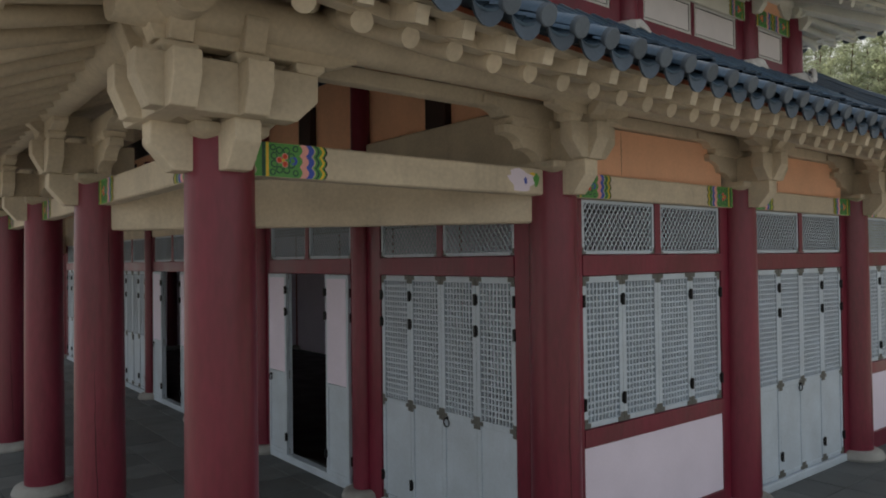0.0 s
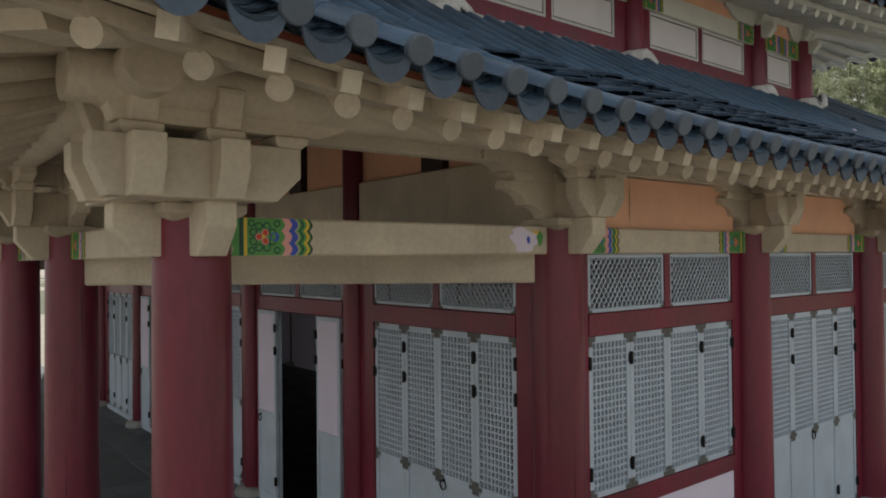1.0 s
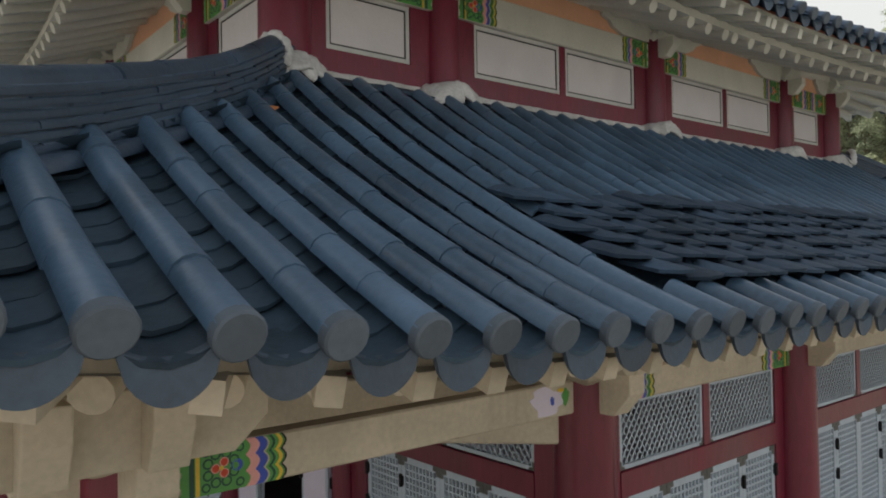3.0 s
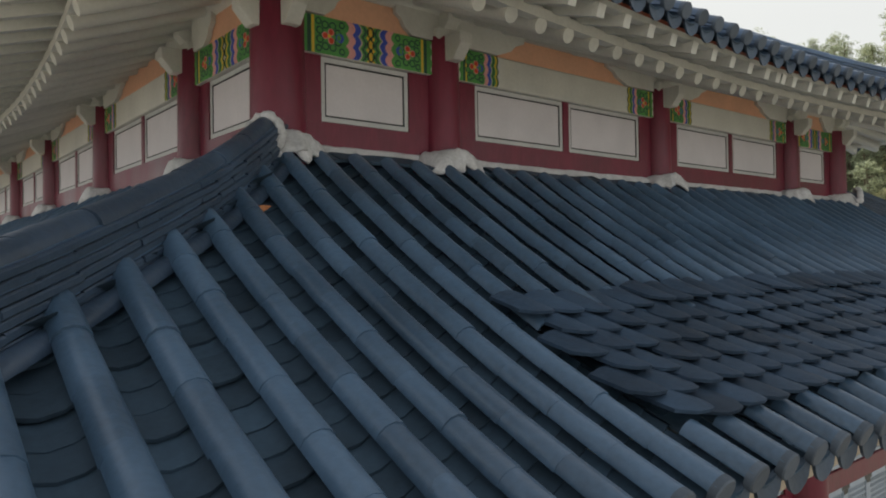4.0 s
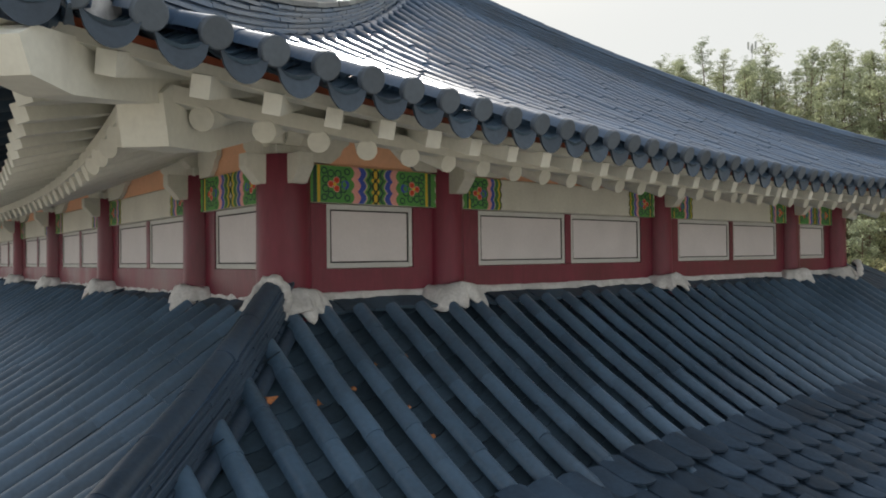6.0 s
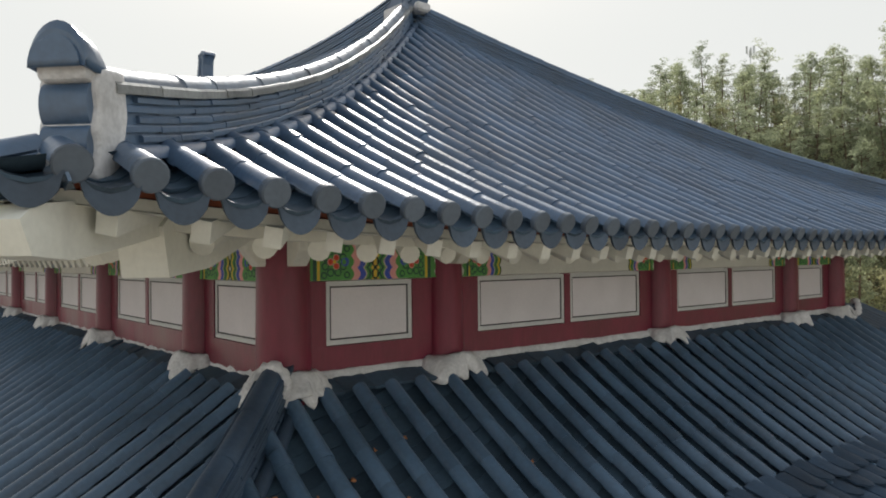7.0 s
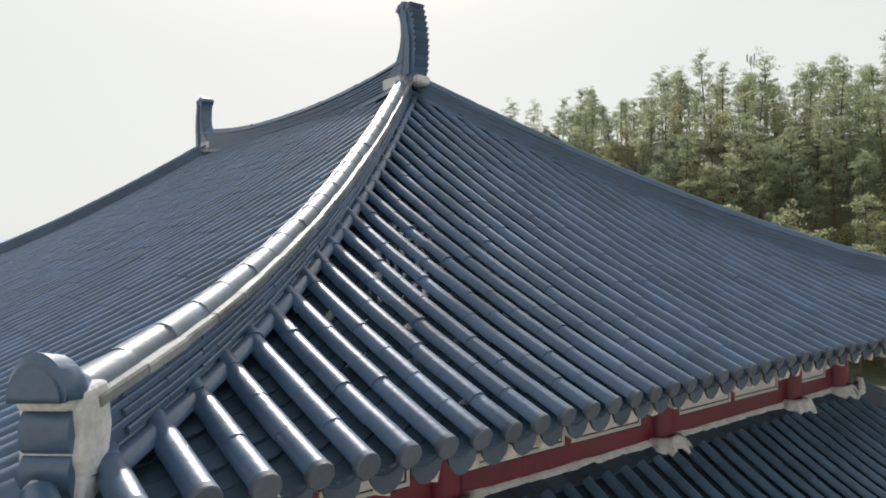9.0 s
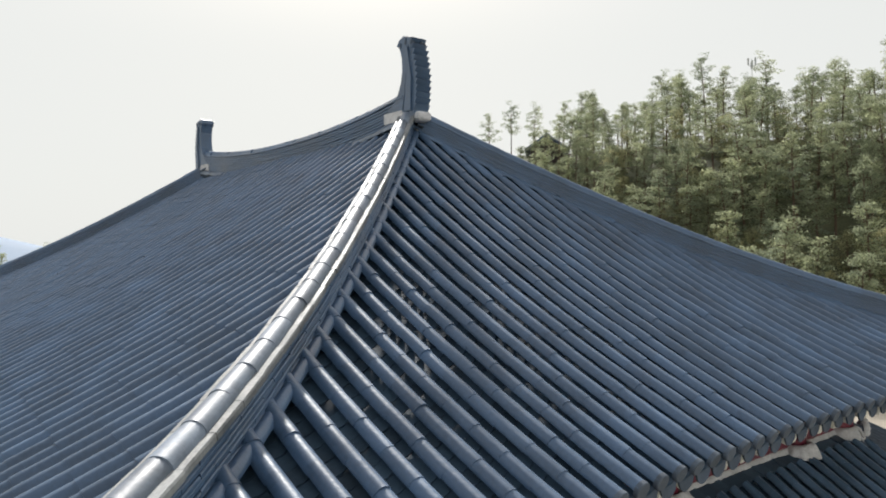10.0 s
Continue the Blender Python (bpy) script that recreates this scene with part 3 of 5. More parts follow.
                for e in (-0.22, 0.22):
                    block("bearing_block", o[0] - dy * e, o[1] + dx * e, 0.075, 0.311, 0.376)
            elif not tiers:
                arm("middle_arm", (dx, dy), 0.2, 0.24 * sc * reach, 0.11 * sc, 0.30 * sc, 0.17 * sc, 0.08 * sc, 0.08 * sc)
        elif kind == "diag" and not tiers:
            arm("diagonal_arm", (dx, dy), 0.1, 0.34 * sc, 0.12 * sc, 0.34 * sc, 0.15 * sc, 0.1 * sc, 0.1 * sc)
        elif kind == "diag":
            # crossed beams in two tiers, each pair notched over the other
            arm("diagonal_arm", (dx, dy), 0.1, 0.58, 0.03, 0.315, 0.13, 0.12, 0.14)
            for far in (0.0, 0.40):
                for e, o in (((-dx, 0), (0, dy * far)), ((0, -dy), (dx * far, 0))):
                    g = 0.0 if e[1] else 0.003
                    face_arm(e, o, 0.62, 0.42, 0.026 + g, 0.315 + g, 0.15, 0.14, 0.13, 0.07)
                    face_arm(e, o, 0.58, 0.70 if far else 0.42, 0.376 + g, 0.565 + g, 0.13, 0.18, 0.06, 0.06)
                    p = 0.36
                    block("bearing_block", -dx * p if e[0] else o[0], -dy * p if e[1] else o[1], 0.095, 0.317, 0.375)
            for p, q in ((0.0, 0.40), (0.40, 0.0), (0.40, 0.40)):
                block("bearing_block", dx * p, dy * q, 0.1, 0.318, 0.376)
        else:
            if tiers and len(dirs) == 3:
                scalloped("side_arm", (dx, dy), 0.62 * reach, 0.105 + dz, 0.395 + dz, 0.12, 0.2)
            elif not tiers:
                arm("side_arm", (dx, dy), 0.05, 0.58 * sc * reach, 0.10 * sc, 0.40 * sc, 0.15 * sc, 0.16 * sc, 0.14 * sc)
            if tiers and len(dirs) == 3:
                scalloped("upper_side_arm", (dx, dy), 0.86 * reach, 0.385 + dz, 0.60 + dz, 0.18)
            if not tiers or len(dirs) == 3:
                block("bearing_block", dx * 0.46 * sc * reach, dy * 0.46 * sc * reach, 0.1 * sc, 0.39 * sc + dz, 0.46 * sc + dz)
    block("bearing_block", 0, 0, 0.13 * sc, 0.39 * sc + dz, 0.46 * sc + dz)
    return ob


def ring(xs, ys):
    """Column places with the arms that each needs."""
    for i, x in enumerate(xs):
        for j, y in enumerate(ys):
            ix, iy = (i == 0) - (i == len(xs) - 1), (j == 0) - (j == len(ys) - 1)
            if not (ix or iy):
                continue
            if ix and iy:
                yield x, y, [((-ix, 0), 1.0, "out"), ((0, -iy), 1.0, "out"), ((-ix, -iy), 1.18, "diag"), ((ix, 0), 1.0, "side"), ((0, iy), 1.0, "side")]
            elif iy:
                yield x, y, [((0, -iy), 1.0, "out"), ((1, 0), 1.0, "side"), ((-1, 0), 1.0, "side")]
            else:
                yield x, y, [((-ix, 0), 1.0, "out"), ((0, 1), 1.0, "side"), ((0, -1), 1.0, "side")]


for x, y, dirs in ring(XC, YC):
    bracket(x, y, dirs, 3.60, 1.0, "cream painted carved wooden bracket set on a gallery column", CREAM)
for x, y, dirs in ring(UX, UY):
    bracket(x, y, dirs, 6.70, 0.72, "pale cream painted wooden bracket on an upper column", CREAM_UP)

SIDES = (("south", XC, UX), ("west", YC, UY), ("east", YC, UY), ("north", XC, UX))
for side, lows, ups in SIDES:
    to = wall_map(side, 0.0 if side in ("south", "north") else -0.05)
    seen = side in ("south", "west")
    for k in range(len(lows) - 1):
        a, b = lows[k], lows[k + 1]
        beam = thing("tie_beam", "cream painted tie beam with flower paintings at its ends", "beam", to((a + b) / 2, 0, 3.35), "gallery tie beams")
        inv = beam.matrix_world.inverted()

        def loc(s, n, z, to=to, inv=inv):
            return tuple(inv @ Vector(to(s, n, z)))
        o = obj("beam", mbox(MB(), loc, a + 0.1, b - 0.1, -0.07, 0.07, 3.35, 3.57, 0, 0.012), [CREAM], beam)
        if seen:
            worn = side == "south" and k == 0
            put_motif(MOTIF_LOW, beam, to, a + 0.24, 0.072, 3.353, False)
            if worn:
                rp = random.Random(4)
                for nm, mt, lab, cs, cz, rs, rz, nn in (("bare_patch", WHITE, "flaked white patch where the painting has worn off", b - 0.44, 3.465, 0.20, 0.095, 0.0735), ("paint_rest", GREEN, "rest of green paint", b - 0.275, 3.475, 0.035, 0.06, 0.075), ("paint_rest", BLUE, "rest of blue paint", b - 0.40, 3.46, 0.022, 0.035, 0.075), ("paint_rest", YELLOW, "rest of yellow paint", b - 0.315, 3.52, 0.03, 0.015, 0.075)):
                    pts = []
                    for i in range(22):
                        g = 2 * math.pi * i / 22
                        f = rp.uniform(0.6, 1.1)
                        pts.append((cs + rs * f * math.cos(g), min(3.56, max(3.36, cz + rz * f * math.sin(g)))))
                    obj(nm, MB().prism(pts, 0.06, nn, lambda p, q, w: loc(p, w, q)), [mt], beam, lab)
            else:
                put_motif(MOTIF_LOW, beam, to, b - 0.24, 0.072, 3.353, True)
        gallery = side in ("west", "east") or k in (0, len(lows) - 2)
        if side in ("south", "north") and not gallery:
            pl = obj("plaster_panel", mbox(MB(), to, a + 0.3, b - 0.3, -0.05, 0.0, 3.572, 4.02), [ORANGE])
            cr = []
            for i in range(13):
                cr.append((a + 0.95 + 0.012 * noise.noise((i * 0.9, k, 2)), 3.60 + 0.40 * i / 12))
            mbk = MB()
            mbk.add([to(p + d * 0.0035 * (0.4 + 0.6 * math.sin(math.pi * i / 12)), 0.002, q) for i, (p, q) in enumerate(cr) for d in (-1, 1)], [(2 * i, 2 * i + 1, 2 * i + 3, 2 * i + 2) for i in range(12)])
            obj("plaster_crack", mbk, [CRACK], pl, "thin dark crack")
            tagged(pl, "orange painted plaster infill between brackets", "plaster panel", "orange plaster panels", "structure")
        jo = obj("purlin_support", mbox(MB(), to, a, b, -0.06, 0.06, 4.03, 4.15, 0, 0.01), [CREAM])
        tagged(jo, "cream painted timber under the eaves purlin", "timber", "purlin supports")
    tu = wall_map(side, 1.45 if side in ("south", "north") else 1.42)
    for k in range(len(ups) - 1):
        a, b = ups[k], ups[k + 1]
        beam = thing("upper_tie_beam", "upper storey tie beam with bright flower paintings", "beam", tu((a + b) / 2, 0, 6.41), "upper tie beams")
        inv = beam.matrix_world.inverted()

        def loc2(s, n, z, to=tu, inv=inv):
            return tuple(inv @ Vector(to(s, n, z)))
        obj("beam", mbox(MB(), loc2, a + 0.08, b - 0.08, -0.06, 0.05, 6.412, 6.68, 0, 0.01), [CREAM_UP], beam)
        if seen:
            short = b - a < 2
            me = MOTIF_HALF if short else MOTIF_UP
            put_motif(me, beam, tu, a + 0.19, 0.052, 6.413, False)
            put_motif(me, beam, tu, b - 0.19, 0.052, 6.413, True)
        pl = obj("plaster_panel", mbox(MB(), tu, a + 0.12, b - 0.12, -0.05, 0.012, 6.683, 6.93), [ORANGE])
        tagged(pl, "orange painted plaster strip above the beam", "plaster panel", "upper plaster strips", "structure")
        # low arched cream boards at the strip's ends
        hw = (b - a) * 0.27
        for s0, s1 in ((a + 0.1, a + 0.1 + hw), (b - 0.1 - hw, b - 0.1)):
            mb = MB()
            left = s0 < (a + b) / 2
            prof = [(s0, 6.93), (s1, 6.93), (s1, 6.84), (s0 + hw * 0.86, 6.80), (s0 + hw * 0.8, 6.75), (s0 + hw * 0.6, 6.69), (s0, 6.69)] if left else [(s0, 6.93), (s1, 6.93), (s1, 6.69), (s1 - hw * 0.6, 6.69), (s1 - hw * 0.8, 6.75), (s1 - hw * 0.86, 6.80), (s0, 6.84)]
            mb.prism(prof, 0.02, 0.06, lambda p, q, r: tu(p, r, q))
            tagged(obj("haunch_board", mb, [CREAM_UP]), "cream carved board at the end of the orange strip", "board", "haunch boards")

# beams across the gallery's corners
for cx in (0, 1):
    for cy in (0, 1):
        p, q = Vector((W - XC[0] if cx else XC[0], D - 2.95 if cy else 2.95)), Vector((W - 2.87 if cx else 2.87, D if cy else 0.0))
        d = (q - p).normalized()
        sd = Vector((-d.y, d.x))
        ln = (q - p).length
        ob = obj("corner_beam", MB().box((0.16, -0.1, 3.125), (ln - 0.16, 0.1, 3.56), 0, 0.015), [CREAM])
        ob.matrix_world = Matrix(((d.x, sd.x, 0, p.x), (d.y, sd.y, 0, p.y), (0, 0, 1, 0), (0, 0, 0, 1)))
        tagged(ob, "plain cream painted beam set slantwise across the gallery corner", "beam", "corner beams")

# purlins with round ends past the corners
for R, inset, zc, r, xs, ys, over in ((LOW, 0.0, 4.18, 0.135, (XC[0] - 0.41, XC[-1] + 0.41), (YC[0] - 0.41, YC[-1] + 0.41), 0.31), (UPP, 1.45, 6.98, 0.10, (UX[0], UX[-1]), (UY[0], UY[-1]), 0.45)):
    for y in ys:
        tagged(obj("purlin", MB().tube((xs[0] - over, y, zc), (xs[1] + over, y, zc), r, r, 16), [CREAM if R is LOW else CREAM_UP], None, "", True), "round cream painted eaves purlin", "purlin", "eaves purlins")
    for x in xs:
        tagged(obj("purlin", MB().tube((x, ys[0] - over, zc + 0.02), (x, ys[1] + over, zc + 0.02), r, r, 16), [CREAM if R is LOW else CREAM_UP], None, "", True), "round cream painted eaves purlin", "purlin", "eaves purlins")


# ---- eaves: rafters, boards, hip rafters ----
def rod_base(n=12):
    mb = MB()
    return mb.tube((0, 0, 0), (0, 1, 0), 1.0, 1.12, n)


def bar_base():
    return MB().box((-1, 0, -1), (1, 1, 1), 0, 0.0)


SLOPE, FSLOPE = 0.42, 0.32
LOW.raft, LOW.fly, LOW.raft_drop, LOW.fly_drop = 0.37, 0.12, 0.132, 0.112
UPP.raft, UPP.fly, UPP.raft_drop, UPP.fly_drop = 0.55, 0.13, 0.148, 0.125


def raft_z(R, u, v):
    return float(R.ze(u)) - R.raft_drop + SLOPE * (v - float(R.ve(u)) - R.raft)


def fly_z(R, u, v):
    return float(R.ze(u)) - R.fly_drop + FSLOPE * (v - float(R.ve(u)) - R.fly)


def eave(R, side, inset, reach, name, label, paint):
    L = side_len(side)
    mp = side_map(side)
    ob = thing(name, label, "eaves", kind="structure")
    vis = side in ("south", "west")
    raft, fly = Batch("rafter", rod_base(), paint), Batch("flying_rafter", bar_base(), paint)
    if R is LOW:
        # the fan at a corner opens outwards
        half = [-1.34, -0.894, -0.51, -0.178] + [0.145 + 0.3 * k for k in range(int((L / 2 - 0.16) / 0.3) + 1)]
    else:
        half = [-0.34] + [0.01 + 0.32 * k for k in range(int((L / 2 - 0.02) / 0.32) + 1)]
    stations = half + [L - u for u in half if L - u > half[-1] + 0.15]
    hub = inset + 1.35
    for u in stations:
        uf = fold(u, side)
        if uf < -R.out + 0.2:
            continue
        ve = float(R.ve(uf))
        keep = ob if vis else None
        # where it points: straight in, or to the hub at a corner
        def aim(v0, length):
            if uf >= inset + 0.25:
                return u, v0 + length
            hu = hub if u < L / 2 else L - hub
            du, dv = hu - u, hub - v0
            q = math.hypot(du, dv)
            return u + du / q * length, v0 + dv / q * length
        v0 = ve + R.raft
        if v0 < uf - 0.04:
            ln = reach if uf >= inset + 0.25 else min(reach, 0.85 * math.hypot(hub - uf, hub - v0))
            lim = v0 + (float(R.zm(max(uf, float(R.ve(uf))))) - 0.2 - raft_z(R, uf, v0)) / SLOPE
            if uf >= inset + 0.25:
                ln = max(0.6, min(ln, lim - v0))
            u1, v1 = aim(v0, ln)
            p, q = Vector(mp(u, v0, raft_z(R, uf, v0))), Vector(mp(u1, v1, raft_z(R, uf, v0) + SLOPE * (v1 - v0) * 0.95))
            raft.put(basis(p, q - p, Vector(mp(1, 0, 0)) - Vector(mp(0, 0, 0))) @ Matrix.Diagonal((0.058, (q - p).length, 0.058, 1)), keep)
        # the square rafter stands between two round ones
        half_gap = 0.19 if R is LOW else 0.145
        u += half_gap if u < L / 2 else -half_gap
        uf = fold(u, side)
        v0 = float(R.ve(uf)) + R.fly
        if v0 < uf - 0.02:
            u1, v1 = aim(v0, 0.75)
            p, q = Vector(mp(u, v0, fly_z(R, uf, v0))), Vector(mp(u1, v1, fly_z(R, uf, v0) + FSLOPE * (v1 - v0)))
            fly.put(basis(p, q - p, Vector(mp(1, 0, 0)) - Vector(mp(0, 0, 0))) @ Matrix.Diagonal((0.038, (q - p).length, 0.045, 1)), keep)
    raft.join(ob)
    fly.join(ob)
    # curved boards along the rafter ends
    def board(nm, off, zf, w, z0, z1, mats, lab=""):
        vs, fs = [], []
        m = 56
        first = -R.out
        for _ in range(30):
            first = float(R.ve(first)) + off
        first = max(-R.out + 0.02, first)
        for i in range(m + 1):
            s = 0.5 - 0.5 * math.cos(math.pi * i / m)
            u = first + (L - 2 * first) * (0.6 * s + 0.4 * i / m)
            uf = fold(u, side)
            v = float(R.ve(uf)) + off
            z = zf(R, uf, v)
            for dv, dz in ((0, z0), (w, z0), (w, z1), (0, z1)):
                vs.append(mp(u, v + dv, z + dz))
        for i in range(m):
            for c in range(4):
                fs.append((4 * i + c, 4 * i + (c + 1) % 4, 4 * i + 4 + (c + 1) % 4, 4 * i + 4 + c))
        fs += [(0, 1, 2, 3), (4 * m + 3, 4 * m + 2, 4 * m + 1, 4 * m)]
        obj(nm, MB().add(vs, fs), mats, ob, lab)
    board("rafter_fascia", R.raft - 0.022, raft_z, 0.085, 0.05, 0.125, [paint])
    board("eave_closure", R.raft + 0.066, raft_z, 0.03, 0.06, 0.24, [paint])
    board("flying_fascia", R.fly + 0.015, fly_z, 0.07, 0.045, R.fly_drop - 0.03, [paint])
    board("tile_batten", R.fly + 0.03, fly_z, 0.03, R.fly_drop - 0.029, R.fly_drop + 0.002, [BATTEN], "dull red batten under the drip tiles")
    # soffit boarding
    mb = MB()
    for lo, hi, zf, dz in ((R.raft + 0.03, None, raft_z, 0.055), (R.fly, R.raft + 0.3, fly_z, 0.05)):
        nu, nv = 70, 6
        vs, fs = [], []
        for i in range(nu + 1):
            u = -R.out + (L + 2 * R.out) * i / nu
            uf = fold(u, side)
            ve = float(R.ve(uf))
            a = ve + lo
            b = (inset + reach - 1.0) if hi is None else ve + hi
            a, b = min(a, uf), min(b, uf)
            for j in range(nv + 1):
                v = a + (b - a) * j / nv
                vs.append(mp(u, v, zf(R, uf, v) + dz))
        for i in range(nu):
            for j in range(nv):
                c = i * (nv + 1) + j
                fs.append((c, c + nv + 1, c + nv + 2, c + 1))
        mb.add(vs, fs)
    obj("soffit", mb, [paint], ob)


for side in ("south", "west", "east", "north"):
    eave(LOW, side, 0.0, 3.6, "eaves_lower_" + side, "cream painted lower eaves with round and square rafters", CREAM)
    eave(UPP, side, 1.45, 2.4, "eaves_upper_" + side, "cream painted upper eaves with round and square rafters", CREAM_UP)


def corner_map(cx, cy):
    return lambda p, r, z: (p if cx == 0 else W - p, r if cy == 0 else D - r, z)


def hip_rafter(R, inset, m, paint):
    ob = thing("hip_rafter", "heavy cream painted hip rafter under the roof corner", "rafter", group="hip rafters")
    s2 = math.sqrt(0.5)

    def beam(name, p0, p1, z0, z1, w, h):
        def to(p, q, r):
            return m((p + r * s2), (p - r * s2), q)
        n = 8
        tops = []
        for i in range(n + 1):
            p = p0 + (p1 - p0) * i / n
            tops.append((p, min(z0 + (z1 - z0) * i / n, float(R.z(p, p)) - 0.13)))
        lows = [(p, z - h) for p, z in tops]
        lows[0] = (p0 - 0.01, tops[0][1] - h * 0.8)
        prof = lows + tops[::-1] + [(p0 - 0.05, tops[0][1] - 0.05)]
        o = obj(name, MB().prism(prof, -w / 2, w / 2, to), [paint], ob)
    c = -R.out
    ze = float(R.ze(c))
    beam("lower_hip_rafter", c + 0.70, inset + 0.9, ze - 0.10, ze - 0.10 + 0.36 * (inset + 0.9 - c - 0.70), 0.21, 0.33 if R is UPP else 0.17)
    beam("upper_hip_rafter", c + 0.10, c + 1.2, ze - 0.03, ze + 0.14, 0.17, 0.20)


for R, inset in ((LOW, 0.0), (UPP, 1.45)):
    for cx in (0, 1):
        for cy in (0, 1):
            hip_rafter(R, inset, corner_map(cx, cy), CREAM if R is LOW else CREAM_UP)


# ---- ridges ----
def course_base():
    """One thin ridge tile with a rounded outer edge; x across, y along."""
    mb = MB()
    prof = [(-1, -0.5), (1, -0.5), (1.0, 0.25), (0.94, 0.5), (-0.94, 0.5), (-1.0, 0.25)]
    return mb.prism(prof[::-1], 0.0, 1.0, lambda p, q, r: (p, r, q))


def cap_base(n=9):
    mb = MB()
    vs = []
    for y, q in ((0, 1.0), (1.04, 0.93)):
        for k in range(n):
            a = math.pi * k / (n - 1)
            vs.append((q * math.cos(a), y, q * math.sin(a)))
    fs = [(k, k + 1, k + 1 + n, k + n) for k in range(n - 1)] + [tuple(range(n - 1, -1, -1)), tuple(range(n, 2 * n))]
    return mb.add(vs, fs)


def ridge(name, label, pts, courses, width, th, cap, keep, pale, plugs):
    """pts: places of the ridge's foot line, close together."""
    ob = thing(name, label, "ridge", kind="structure")
    clay = TILE_RIDGE if "lower" in name else TILE
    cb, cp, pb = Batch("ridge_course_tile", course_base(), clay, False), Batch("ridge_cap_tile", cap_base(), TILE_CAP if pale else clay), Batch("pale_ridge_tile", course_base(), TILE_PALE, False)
    broad = name == "main_ridge"
    plug = Batch("plug_tile", cap_base(), TILE_CAP if broad else clay)
    core = Batch("ridge_core", course_base(), TILE, False)
    r = random.Random(len(pts))
    par = ob if keep else None
    for k in range(len(pts) - 1):
        p, q = Vector(pts[k]), Vector(pts[k + 1])
        d = q - p
        side = Vector((d.y, -d.x, 0)).normalized()
        m0 = basis(p, d, side)
        ln = d.length
        core.put(m0 @ Matrix.Translation((0, -0.01, courses * th / 2)) @ Matrix.Diagonal((width * 0.84, ln + 0.03, courses * th, 1)), par)
        for c in range(courses):
            top = c == courses - 1
            w = width * (1.0 + (0.04 if c % 2 else 0.0) + (0.22 if top and pale else 0.06 * top)) + r.gauss(0, 0.0018)
            sh = (0.5 * ln if c % 2 else 0) + r.gauss(0, 0.005)
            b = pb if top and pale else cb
            b.put(m0 @ Matrix.Translation((r.gauss(0, 0.0015), sh, (c + 0.5) * th + r.gauss(0, 0.0012))) @ Matrix.Rotation(r.gauss(0, 0.006), 4, "X") @ Matrix.Diagonal((w, ln * 0.998, th * (1.15 if top and pale else 0.74), 1)), par)
        cp.put(m0 @ Matrix.Translation((r.gauss(0, 0.004), 0, courses * th - 0.005)) @ Matrix.Diagonal((cap, ln, cap, 1)), par)
    if plugs:
        for k in range(len(pts) - 1):
            p, q = Vector(pts[k]), Vector(pts[k + 1])
            d = q - p
            side = Vector((d.y, -d.x, 0)).normalized()
            for s in (-1, 1):
                m0 = basis(p + side * (width + 0.03) * s + Vector((0, 0, -0.02)), d, side)
                pr = 0.09 if broad else 0.055
                plug.put(m0 @ Matrix.Diagonal((pr, d.length, pr, 1)), par)
    for b in (cb, cp, pb, plug, core):
        b.join(ob)
    return ob


def hip_line(R, m, s0, s1, step, up=0.02):
    pts = []
    n = int((s1 - s0) * 1.5 / step)
    for k in range(n + 1):
        s = s0 + (s1 - s0) * k / n
        pts.append(m(s, s, float(R.z(s, s)) + up))
    return pts


for cx in (0, 1):
    for cy in (0, 1):
        first = cx == 0 and cy == 0
        m = corner_map(cx, cy)
        ridge("hip_ridge_lower", "dark hip ridge of stacked thin tiles on the lower roof", hip_line(LOW, m, -LOW.out + 0.22, 1.29, 0.42, -0.03), 7, 0.09, 0.036, 0.07, first, False, True)
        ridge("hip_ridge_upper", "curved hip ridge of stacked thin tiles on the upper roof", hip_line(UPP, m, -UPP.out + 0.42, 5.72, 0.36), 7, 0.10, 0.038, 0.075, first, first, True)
ys = [5.6 + (D - 10.9) * k / 27 for k in range(28)]


def ridge_z(y):
    return 10.02 + 0.30 * (abs(y - CY) / (CY - 5.6)) ** 2.2


ridge("main_ridge", "tall main ridge of stacked thin tiles, sagging between two finials", [(CX, y, ridge_z(y)) for y in ys], 10, 0.13, 0.045, 0.095, False, False, True)


